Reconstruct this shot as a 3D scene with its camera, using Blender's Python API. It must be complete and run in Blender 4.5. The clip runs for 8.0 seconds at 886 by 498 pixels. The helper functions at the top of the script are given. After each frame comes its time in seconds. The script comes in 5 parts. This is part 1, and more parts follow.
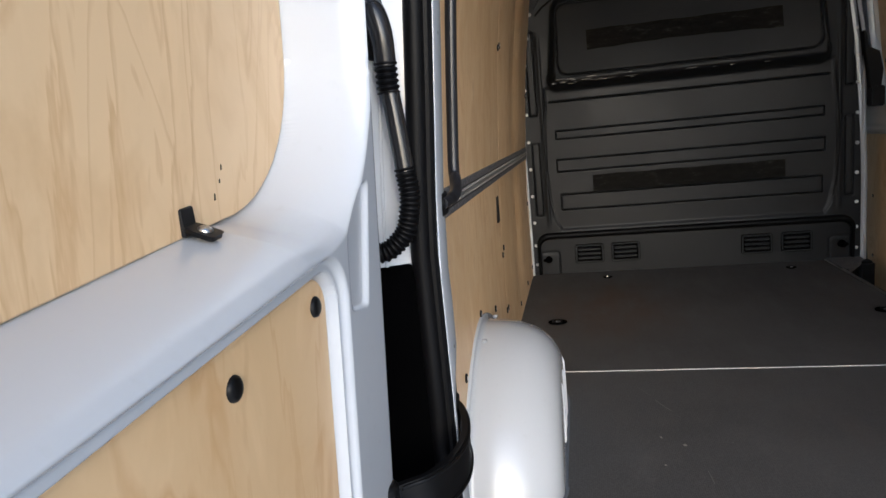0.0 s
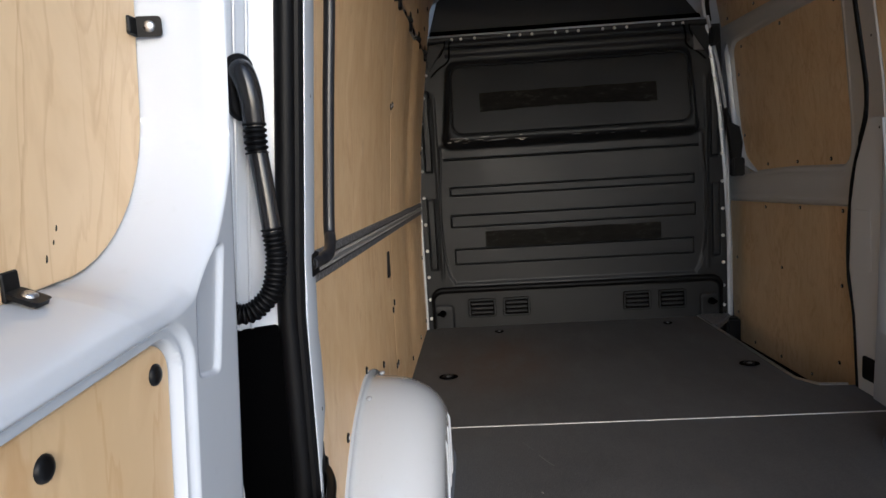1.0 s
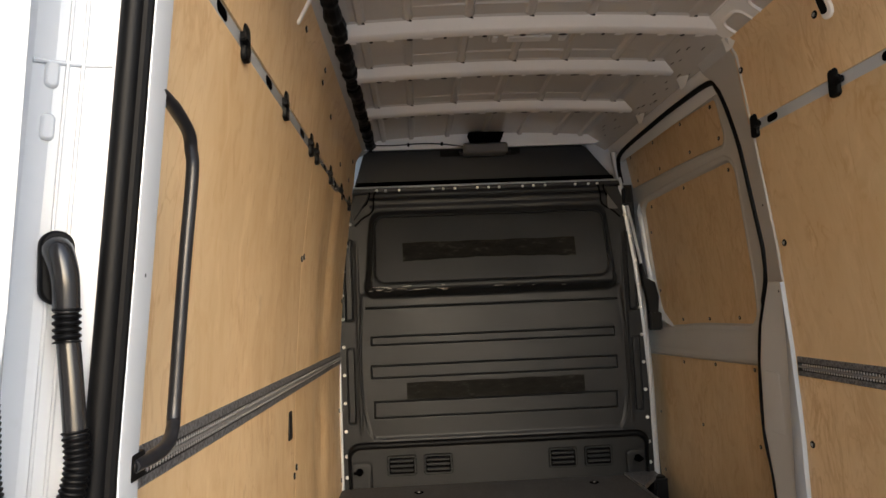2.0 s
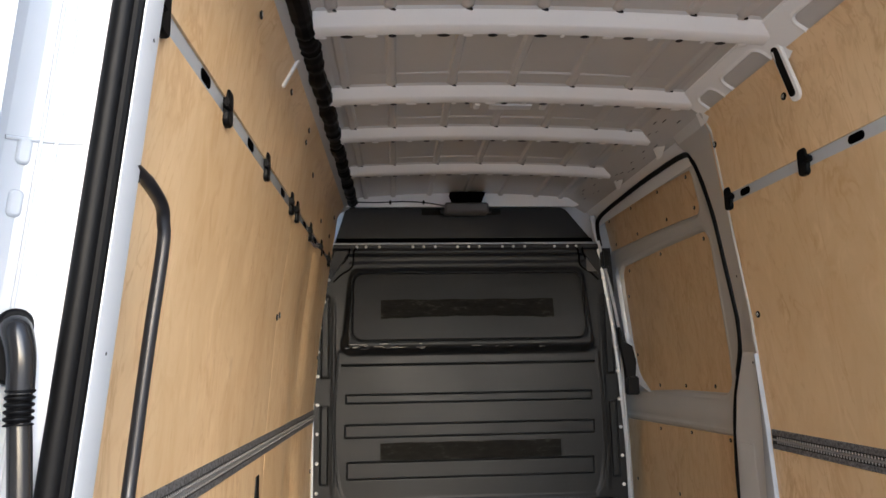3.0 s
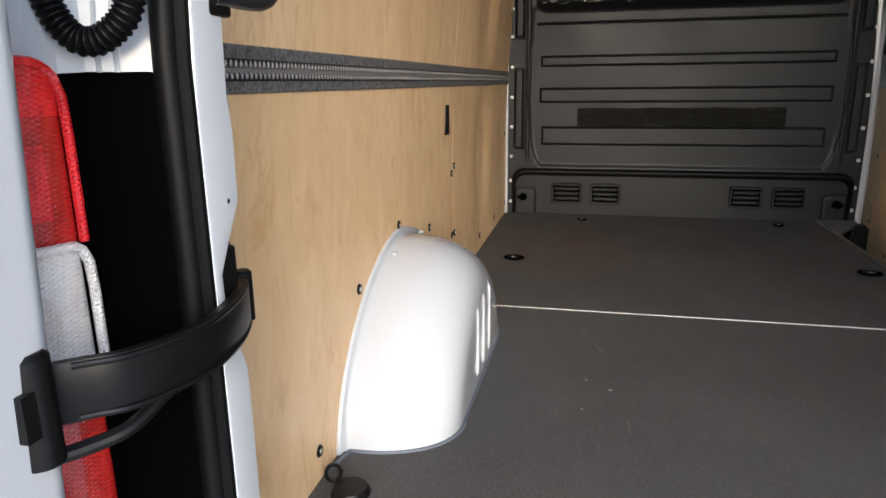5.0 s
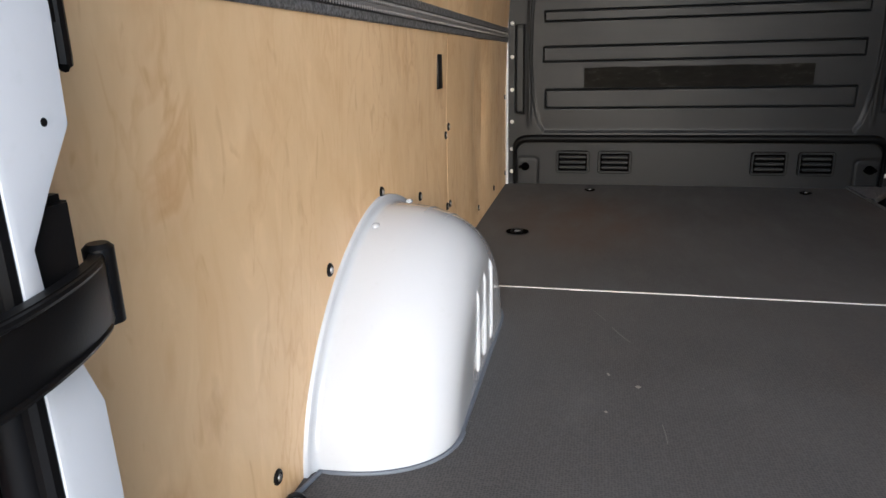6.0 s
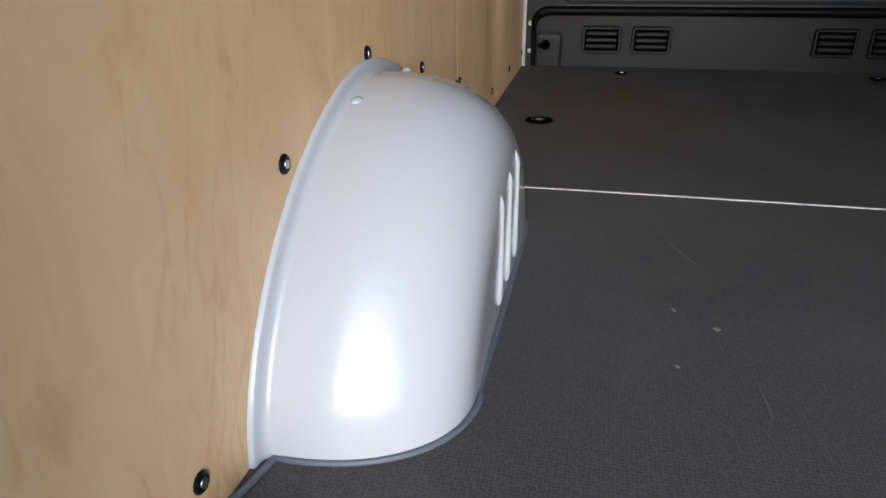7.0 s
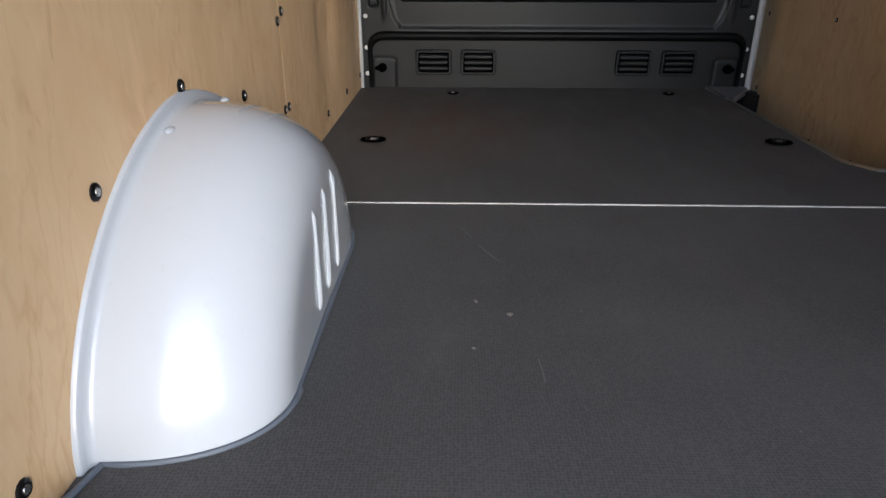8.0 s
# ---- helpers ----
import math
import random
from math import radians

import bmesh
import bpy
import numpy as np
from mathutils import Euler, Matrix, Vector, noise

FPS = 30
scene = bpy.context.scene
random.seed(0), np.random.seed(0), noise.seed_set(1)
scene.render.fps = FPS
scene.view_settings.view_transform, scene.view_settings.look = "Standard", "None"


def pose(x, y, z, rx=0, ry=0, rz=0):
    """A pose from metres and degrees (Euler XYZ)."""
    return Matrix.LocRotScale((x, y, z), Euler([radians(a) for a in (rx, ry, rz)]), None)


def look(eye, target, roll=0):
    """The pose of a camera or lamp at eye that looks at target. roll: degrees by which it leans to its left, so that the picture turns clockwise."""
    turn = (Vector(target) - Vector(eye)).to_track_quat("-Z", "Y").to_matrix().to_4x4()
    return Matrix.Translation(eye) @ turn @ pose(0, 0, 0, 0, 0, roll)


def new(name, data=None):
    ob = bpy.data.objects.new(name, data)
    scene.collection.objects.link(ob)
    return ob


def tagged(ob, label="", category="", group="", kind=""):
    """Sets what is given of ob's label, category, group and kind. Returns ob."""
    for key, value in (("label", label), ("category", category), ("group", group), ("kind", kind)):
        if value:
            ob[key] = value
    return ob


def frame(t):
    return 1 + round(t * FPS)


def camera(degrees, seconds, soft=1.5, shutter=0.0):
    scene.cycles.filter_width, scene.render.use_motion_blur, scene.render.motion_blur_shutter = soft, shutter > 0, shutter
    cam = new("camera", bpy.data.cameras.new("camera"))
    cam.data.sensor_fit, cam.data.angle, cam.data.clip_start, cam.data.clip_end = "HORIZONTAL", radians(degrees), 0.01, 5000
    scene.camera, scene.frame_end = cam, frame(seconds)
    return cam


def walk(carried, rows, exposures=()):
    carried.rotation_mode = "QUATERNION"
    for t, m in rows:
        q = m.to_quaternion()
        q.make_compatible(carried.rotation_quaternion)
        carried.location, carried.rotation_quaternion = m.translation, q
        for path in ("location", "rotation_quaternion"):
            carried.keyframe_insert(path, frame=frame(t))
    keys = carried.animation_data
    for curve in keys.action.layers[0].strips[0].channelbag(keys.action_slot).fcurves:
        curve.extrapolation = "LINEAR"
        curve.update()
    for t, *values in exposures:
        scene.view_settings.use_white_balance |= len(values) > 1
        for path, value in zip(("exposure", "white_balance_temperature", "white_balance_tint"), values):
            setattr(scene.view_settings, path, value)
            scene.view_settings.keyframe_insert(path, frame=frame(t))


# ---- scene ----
cam = camera(67.2, 8.0)
PATH = [
    (0, (-0.596, -0.495, 0.879), (-1.01, 1.428, 0.522), -5.7),
    (0.3, (-0.611, -0.497, 0.868), (-0.93, 1.44, 0.487), -4.2),
    (0.5, (-0.6, -0.511, 0.878), (-0.851, 1.443, 0.534), -3.6),
    (0.7, (-0.583, -0.508, 0.885), (-0.827, 1.456, 0.597), -4.1),
    (1, (-0.555, -0.496, 0.889), (-0.67, 1.487, 0.661), -3.5),
    (1.2, (-0.533, -0.475, 0.897), (-0.643, 1.513, 0.711), -2.6),
    (1.5, (-0.498, -0.445, 0.909), (-0.593, 1.553, 0.872), -1.5),
    (1.7, (-0.476, -0.434, 0.918), (-0.516, 1.566, 0.959), -1.5),
    (2, (-0.457, -0.424, 0.941), (-0.372, 1.566, 1.117), -2.4),
    (2.1, (-0.459, -0.421, 0.952), (-0.334, 1.561, 1.183), -2.1),
    (2.2, (-0.456, -0.43, 0.975), (-0.306, 1.546, 1.245), -1.6),
    (2.75, (-0.447, -0.43, 0.984), (-0.279, 1.531, 1.338), -1.1),
    (3.3, (-0.438, -0.43, 0.96), (-0.387, 1.555, 1.199), -0.8),
    (3.5, (-0.438, -0.414, 0.949), (-0.477, 1.579, 1.109), -0.8),
    (3.8, (-0.42, -0.4, 0.926), (-0.552, 1.594, 1.004), -1.8),
    (4, (-0.413, -0.387, 0.89), (-0.596, 1.604, 0.847), -3.0),
    (4.2, (-0.413, -0.349, 0.843), (-0.699, 1.619, 0.638), -3.2),
    (4.5, (-0.411, -0.304, 0.778), (-0.807, 1.626, 0.435), -1.8),
    (4.7, (-0.416, -0.279, 0.743), (-0.85, 1.623, 0.299), -0.5),
    (5.8, (-0.443, -0.104, 0.662), (-0.9, 1.766, 0.12), -1.5),
    (6, (-0.468, 0.0, 0.63), (-0.9, 1.869, 0.064), -1.5),
    (6.2, (-0.511, 0.115, 0.599), (-0.923, 1.962, -0.048), -0.7),
    (6.5, (-0.543, 0.257, 0.55), (-1.004, 2.05, -0.207), -0.7),
    (6.7, (-0.547, 0.307, 0.529), (-0.971, 2.085, -0.282), -0.7),
    (7, (-0.558, 0.34, 0.515), (-0.977, 2.098, -0.342), -1.0),
    (7.2, (-0.556, 0.342, 0.515), (-0.964, 2.101, -0.346), -1.2),
    (7.5, (-0.539, 0.339, 0.522), (-0.801, 2.119, -0.352), -1.2),
    (8, (-0.457, 0.24, 0.55), (-0.499, 2.067, -0.263), 0.1),
]
EXPOSURES = [(0.0, -0.27, 5560, 10), (1.0, -0.2, 5560, 10), (1.5, 0.08, 5960, 10), (2.2, 0.56, 6500, 10), (2.75, 0.72, 6100, 10), (3.4, 0.74, 5560, 10), (3.8, 0.58, 5660, 10), (4.0, 0.48, 5810, 10), (4.5, 0.38, 5860, 10), (6.0, 0.37, 5560, 10), (6.5, 0.05, 5460, 10), (7.0, -0.12, 5310, 10), (7.5, -0.1, 5260, 10), (8.0, 0.03, 5310, 10)]
walk(cam, [(t, look(eye, target, roll)) for t, eye, target, roll in PATH], EXPOSURES)

# ---- world and sun ----
world = bpy.data.worlds.new("world")
scene.world = world
world.use_nodes = True
wn = world.node_tree
sky = wn.nodes.new("ShaderNodeTexSky")
sky.sky_type, sky.sun_disc = "NISHITA", False
sky.sun_elevation, sky.sun_rotation = radians(20), radians(164)
sky.dust_density = 2.0
wn.nodes["Background"].inputs["Strength"].default_value = 0.15
# thin cloud takes much of the blue out of the sky and brightens it
cloud = wn.nodes.new("ShaderNodeHueSaturation")
cloud.inputs["Saturation"].default_value = 0.9
cloud.inputs["Value"].default_value = 2.4
wn.links.new(sky.outputs[0], cloud.inputs["Color"])
wn.links.new(cloud.outputs[0], wn.nodes["Background"].inputs["Color"])
sun = new("sun", bpy.data.lights.new("sun", "SUN"))
sun.data.energy, sun.data.angle, sun.data.color = 1.65, radians(62), (0.97, 0.985, 1.0)
sun.matrix_world = look((1.65, -5.77, 2.18), (0, 0, 0))

C = -0.04          # middle of the van
Y_BULK = 3.25      # plane of the partition


# ---- materials ----
class Nodes:
    """Small wrapper to build a node material."""

    def __init__(self, name):
        self.m = bpy.data.materials.new(name)
        self.m.use_nodes = True
        self.t = self.m.node_tree
        self.b = self.t.nodes["Principled BSDF"]
        self.co = self.n("ShaderNodeTexCoord").outputs["Object"]

    def n(self, kind, **values):
        node = self.t.nodes.new(kind)
        for key, value in values.items():
            node.inputs[key.replace("_", " ")].default_value = value
        return node

    def link(self, a, b):
        self.t.links.new(a, b)

    def scaled(self, s):
        node = self.n("ShaderNodeMapping")
        node.inputs["Scale"].default_value = s
        self.link(self.co, node.inputs[0])
        return node.outputs[0]

    def noise(self, s, scale=1.0, detail=4.0, rough=0.55, distortion=0.0):
        node = self.n("ShaderNodeTexNoise", Scale=scale, Detail=detail, Roughness=rough, Distortion=distortion)
        self.link(self.scaled(s), node.inputs["Vector"])
        return node.outputs["Fac"]

    def ramp(self, fac, stops):
        node = self.n("ShaderNodeValToRGB")
        els = node.color_ramp.elements
        while len(els) < len(stops):
            els.new(0.5)
        for e, (p, c) in zip(els, stops):
            e.position, e.color = p, (*c, 1) if len(c) == 3 else c
        self.link(fac, node.inputs[0])
        return node.outputs[0]

    def grey(self, fac, a, b, lo=0.3, hi=0.7):
        node = self.n("ShaderNodeMapRange", From_Min=lo, From_Max=hi, To_Min=a, To_Max=b)
        self.link(fac, node.inputs["Value"])
        return node.outputs[0]

    def mix(self, fac, a, b, mode="MIX"):
        node = self.n("ShaderNodeMix")
        node.data_type, node.blend_type = "RGBA", mode
        for value, socket in ((fac, node.inputs[0]), (a, node.inputs[6]), (b, node.inputs[7])):
            if isinstance(value, (float, int)):
                socket.default_value = value
            elif isinstance(value, tuple):
                socket.default_value = (*value, 1)
            else:
                self.link(value, socket)
        return node.outputs[2]

    def math(self, op, a, b):
        node = self.n("ShaderNodeMath")
        node.operation = op
        for value, socket in zip((a, b), node.inputs):
            if isinstance(value, (float, int)):
                socket.default_value = value
            else:
                self.link(value, socket)
        return node.outputs[0]

    def bump(self, height, strength, distance):
        node = self.n("ShaderNodeBump", Strength=strength, Distance=distance)
        self.link(height, node.inputs["Height"])
        self.link(node.outputs[0], self.b.inputs["Normal"])

    def put(self, **values):
        for key, value in values.items():
            socket = self.b.inputs[key.replace("_", " ")]
            if isinstance(value, tuple):
                socket.default_value = (*value, 1)
            elif isinstance(value, (float, int)):
                socket.default_value = value
            else:
                self.link(value, socket)
        return self.m


def plywood(name, tint):
    """Rotary-cut birch plywood, grain upright: flame figure, blotches, fibres, short flecks, a few knots."""
    k = Nodes(name)
    # every sheet is cut from another place
    info = k.n("ShaderNodeObjectInfo")
    far = k.n("ShaderNodeVectorMath")
    far.operation = "ADD"
    k.link(k.co, far.inputs[0])
    k.link(k.math("MULTIPLY", info.outputs["Random"], 23.0), far.inputs[1])
    k.co = far.outputs[0]
    s = lambda a, b: (a, a, b)
    shade = lambda r, g, b: tuple(t * f for t, f in zip(tint, (r, g, b)))
    feather = k.grey(k.noise(s(70.0, 9.0), 1.0, 3.0, 0.6), -0.018, 0.018)
    level = k.math("ADD", k.noise(s(4.2, 0.95), 1.0, 3.0, 0.45, 0.9), feather)
    rings = k.math("FRACT", k.math("MULTIPLY", level, 11.0), 0.0)
    late = k.math("FRACT", k.math("MULTIPLY", k.math("ADD", k.noise(s(9.0, 2.2), 1.0, 3.0, 0.5, 1.6), feather), 6.0), 0.0)
    where = k.noise(s(3.1, 0.9), 1.0, 2.0)
    blotch = k.noise(s(12.0, 5.0), 1.0, 4.0, 0.6, 1.2)
    cloud = k.noise(s(1.7, 1.0), 1.0, 3.0, 0.5)
    fine = k.noise(s(190.0, 5.0), 1.0, 3.0, 0.6)
    streak = k.noise(s(30.0, 1.3), 1.0, 3.0, 0.55, 0.5)
    fleck = k.noise(s(34.0, 12.0), 1.0, 2.0, 0.5, 0.8)
    curl = k.math("ABSOLUTE", k.math("SUBTRACT", k.math("ADD", k.noise(s(8.0, 4.0), 1.0, 3.0, 0.5, 1.3), feather), 0.5), 0.0)
    some = k.noise(s(6.0, 3.2), 1.0, 2.0)
    base = k.ramp(cloud, [(0.30, shade(0.88, 0.85, 0.80)), (0.5, shade(0.97, 0.97, 0.97)), (0.70, shade(1.08, 1.08, 1.09))])
    line = k.math("MULTIPLY", k.grey(rings, 0.0, 1.0, 0.0, 0.06), k.grey(rings, 0.85, 0.0, 0.04, 0.20))
    base = k.mix(k.math("MULTIPLY", line, k.grey(where, 0.06, 0.62, 0.44, 0.60)), base, shade(0.73, 0.59, 0.44))
    line = k.math("MULTIPLY", k.grey(late, 0.0, 1.0, 0.0, 0.08), k.grey(late, 0.42, 0.0, 0.05, 0.28))
    base = k.mix(k.math("MULTIPLY", line, k.grey(cloud, 0.0, 0.9, 0.42, 0.58)), base, shade(0.72, 0.57, 0.42))
    mottle = k.noise(s(5.0, 3.0), 1.0, 5.0, 0.62, 1.4)
    base = k.mix(k.grey(mottle, 0.0, 0.42, 0.49, 0.72), base, shade(0.80, 0.70, 0.58))
    base = k.mix(k.grey(blotch, 0.0, 0.40, 0.52, 0.74), base, shade(0.79, 0.70, 0.58))
    base = k.mix(k.grey(blotch, 0.30, 0.0, 0.28, 0.44), base, shade(1.14, 1.16, 1.20))
    base = k.mix(k.math("MULTIPLY", k.grey(curl, 0.52, 0.0, 0.0, 0.05), k.grey(some, 0.0, 1.0, 0.47, 0.66)), base, shade(0.68, 0.52, 0.37))
    base = k.mix(k.grey(streak, 0.0, 0.03, 0.52, 0.72), base, shade(0.80, 0.70, 0.58))
    base = k.mix(k.grey(fine, 0.0, 0.025, 0.42, 0.72), base, shade(0.78, 0.72, 0.64))
    base = k.mix(k.grey(fleck, 0.0, 0.38, 0.66, 0.77), base, shade(0.62, 0.47, 0.32))
    knot = k.n("ShaderNodeTexVoronoi", Scale=1.0, Randomness=1.0)
    k.link(k.scaled(s(2.6, 1.5)), knot.inputs["Vector"])
    ragged = k.math("ADD", knot.outputs["Distance"], k.grey(k.noise(s(40, 16), 1.0, 3.0), -0.035, 0.035))
    base = k.mix(k.grey(ragged, 0.46, 0.0, 0.01, 0.07), base, shade(0.55, 0.42, 0.30))
    k.bump(fine, 0.06, 0.001)
    rough = k.grey(blotch, 0.30, 0.46)
    return k.put(Base_Color=base, Roughness=rough, Specular_IOR_Level=0.32)


def paint(name, colour, rough=0.3, coat=1.0, dirt=0.06):
    k = Nodes(name)
    soft = k.noise((3, 3, 3), 1.0, 3.0)
    speck = k.noise((60, 60, 60), 1.0, 3.0)
    base = k.mix(k.grey(soft, 0.0, dirt), colour, tuple(c * f for c, f in zip(colour, (0.82, 0.80, 0.76))))
    base = k.mix(k.grey(speck, 0.0, 0.12, 0.62, 0.80), base, tuple(c * f for c, f in zip(colour, (0.62, 0.58, 0.52))))
    k.bump(k.noise((500, 500, 500), 1.0, 1.0), 0.03, 0.0004)
    return k.put(Base_Color=base, Roughness=k.grey(soft, rough, rough + 0.08), Coat_Weight=coat, Coat_Roughness=0.2, Coat_IOR=1.46, Specular_IOR_Level=0.3)


def plastic(name, colour, rough=0.45, grain=0.15, size=700.0, wear=0.25, spec=0.5):
    k = Nodes(name)
    soft = k.noise((4, 4, 4), 1.0, 4.0)
    base = k.mix(k.grey(soft, 0.0, 1.0), colour, tuple(c * (1 + wear) for c in colour))
    k.bump(k.noise((size, size, size), 1.0, 2.0), grain, 0.0006)
    return k.put(Base_Color=base, Roughness=k.grey(soft, rough - 0.05, rough + 0.07), Specular_IOR_Level=spec)


def metal(name, colour, rough=0.35, size=300.0, grain=0.2, metallic=1.0, dark=0.7):
    k = Nodes(name)
    f = k.noise((size, size, size), 1.0, 3.0)
    base = k.mix(k.grey(f, 0.0, 1.0), colour, tuple(c * dark for c in colour))
    k.bump(f, grain, 0.0006)
    return k.put(Base_Color=base, Metallic=metallic, Roughness=k.grey(f, rough - 0.08, rough + 0.12))


def floor_board():
    """Dark brown-grey phenolic ply with a pressed anti-slip net and scuffs."""
    k = Nodes("floor_board")
    soft = k.noise((1.6, 1.6, 1.6), 1.0, 4.0)
    rust = k.noise((2.3, 1.1, 1.0), 1.0, 3.0)
    scuff = k.noise((9, 3, 9), 1.0, 6.0, 0.7)
    spots = k.noise((34, 34, 34), 1.0, 2.0)
    vor = k.n("ShaderNodeTexVoronoi", Scale=1.0, Randomness=0.42)
    k.link(k.scaled((205, 205, 205)), vor.inputs["Vector"])
    base = k.ramp(soft, [(0.3, (0.054, 0.053, 0.054)), (0.7, (0.083, 0.082, 0.083))])
    base = k.mix(k.grey(rust, 0.0, 0.55, 0.56, 0.76), base, (0.085, 0.066, 0.053))
    base = k.mix(k.grey(scuff, 0.0, 0.45, 0.56, 0.8), base, (0.135, 0.133, 0.13))
    base = k.mix(k.grey(spots, 0.0, 0.5, 0.75, 0.81), base, (0.24, 0.235, 0.225))
    base = k.mix(k.grey(vor.outputs["Distance"], 0.0, 0.36, 0.30, 0.62), base, (0.145, 0.143, 0.14))
    # broad brown stain towards the front
    place = k.n("ShaderNodeMapping")
    place.vector_type = "TEXTURE"
    place.inputs["Location"].default_value, place.inputs["Scale"].default_value = (-0.50, 2.55, 0), (0.42, 0.62, 1)
    k.link(k.co, place.inputs[0])
    ball = k.n("ShaderNodeTexGradient")
    ball.gradient_type = "SPHERICAL"
    k.link(place.outputs[0], ball.inputs[0])
    stain = k.math("MULTIPLY", ball.outputs["Fac"], k.grey(scuff, 0.2, 1.0, 0.35, 0.65))
    base = k.mix(k.grey(stain, 0.0, 0.7, 0.05, 0.6), base, (0.105, 0.075, 0.058))
    k.bump(vor.outputs["Distance"], 0.6, 0.0014)
    return k.put(Base_Color=base, Roughness=k.grey(scuff, 0.55, 0.72), Specular_IOR_Level=0.16)


def tape():
    """Worn patches where a sticker was pulled off the partition."""
    k = Nodes("tape_residue")
    f = k.noise((14, 14, 40), 1.0, 5.0, 0.65)
    g = k.noise((60, 60, 90), 1.0, 4.0, 0.6)
    base = k.ramp(f, [(0.35, (0.0050, 0.0046, 0.0040)), (0.58, (0.0095, 0.0088, 0.0075)), (0.72, (0.030, 0.029, 0.026))])
    k.bump(g, 0.4, 0.001)
    return k.put(Base_Color=base, Roughness=0.75, Specular_IOR_Level=0.12)


def lens(name, colour, rough=0.12, blot=0.8, shine=0.0):
    """Moulded lamp lens: crossed prism bands over a patchy reflector."""
    k = Nodes(name)
    bands = []
    for turn, pitch in (((0.6, 0.75, 0.3), 95.0), ((-0.5, -0.6, 0.3), 120.0)):
        place = k.n("ShaderNodeMapping")
        place.inputs["Rotation"].default_value = turn
        k.link(k.co, place.inputs[0])
        wave = k.n("ShaderNodeTexWave", Scale=pitch, Distortion=0.6, Detail=1.0)
        k.link(place.outputs[0], wave.inputs["Vector"])
        bands.append(wave.outputs["Fac"])
    prism = k.math("MULTIPLY", *bands)
    soft = k.noise((55, 55, 22), 1.0, 2.0)
    k.bump(k.math("ADD", prism, k.math("MULTIPLY", soft, 1.5)), 0.7, 0.002)
    base = k.mix(k.grey(soft, 0.0, blot, 0.4, 0.65), colour, tuple(c * f for c, f in zip(colour, (0.55, 0.48, 0.42))))
    base = k.mix(k.math("MULTIPLY", prism, 0.45), base, tuple(min(1.0, c * 1.5) for c in colour))
    return k.put(Base_Color=base, Roughness=rough, Metallic=shine, Coat_Weight=0.8, Coat_Roughness=0.05)


def concrete():
    k = Nodes("concrete")
    f, g = k.noise((220, 220, 220), 1.0, 3.0), k.noise((0.8, 0.8, 0.8), 1.0, 4.0)
    base = k.ramp(f, [(0.3, (0.62, 0.62, 0.60)), (0.7, (0.74, 0.735, 0.72))])
    base = k.mix(k.grey(g, 0.0, 0.5), base, (0.58, 0.58, 0.565))
    k.bump(f, 0.5, 0.004)
    return k.put(Base_Color=base, Roughness=0.85)


PLY = plywood("birch_plywood", (0.755, 0.548, 0.318))
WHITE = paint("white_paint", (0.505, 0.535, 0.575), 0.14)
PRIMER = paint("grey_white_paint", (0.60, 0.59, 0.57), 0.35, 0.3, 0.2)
# Same paint as WHITE, lightened to stand in for light on the roof.
WHITE_LIT = paint("white_paint_lit", (0.90, 0.885, 0.86), 0.3, 0.8, 0.12)
BEIGE = paint("beige_grey_paint", (0.54, 0.512, 0.475), 0.3, 0.6, 0.3)
DARK = plastic("dark_grey_plastic", (0.0118, 0.0127, 0.0140), 0.42, 0.25, 500.0, 0.3, 0.27)
BLACK = plastic("black_plastic", (0.0035, 0.0035, 0.0038), 0.4, 0.1, 400.0, 0.4, 0.22)
RUBBER = plastic("black_rubber", (0.0022, 0.0022, 0.0025), 0.45, 0.2, 300.0, 0.5, 0.13)
GLOSSY = plastic("gloss_black_plastic", (0.014, 0.014, 0.015), 0.2, 0.05, 300.0, 0.4)
COVER = plastic("matt_black_plastic", (0.0006, 0.0006, 0.0007), 0.8, 0.1, 300.0, 0.4, 0.01)
STEEL = metal("bright_steel", (0.62, 0.61, 0.59), 0.3)
SILVER = plastic("bright_zinc_rivet", (0.62, 0.61, 0.59), 0.3, 0.05, 200.0, 0.1)
ZINC = metal("galvanised_steel", (0.30, 0.305, 0.32), 0.45, 150.0, 0.9, 0.5, 0.3)
TEETH = metal("bright_zinc", (0.42, 0.42, 0.42), 0.4, 200.0, 0.4, 0.6)
ALU = metal("worn_aluminium", (0.60, 0.59, 0.57), 0.4, 200.0, 0.3)
FLOOR = floor_board()
TAPE = tape()
RED = lens("red_lens", (0.58, 0.022, 0.016))
BRIGHT_RED = lens("bright_red_lens", (0.85, 0.02, 0.02), 0.1)
CLEAR = lens("clear_lens", (0.93, 0.89, 0.85), 0.16, 0.35, 0.12)
CONCRETE = concrete()
FAINT = plastic("faint_scratch", (0.115, 0.11, 0.105), 0.7, 0.4, 200.0, 0.3)
GREY_AND_SHADE = plastic("grey_plastic_and_shade", (0.10, 0.095, 0.09), 0.5, 0.2, 300.0, 0.3)
LEDGE_SCUFF = plastic("worn_edge", (0.19, 0.18, 0.165), 0.7, 0.4, 200.0, 0.5)
SCUFF = plastic("pale_scuff", (0.22, 0.20, 0.18), 0.7, 0.4, 200.0, 0.4)
EDGE = plastic("blue_grey_sealant", (0.10, 0.115, 0.14), 0.5, 0.2, 200.0, 0.3)


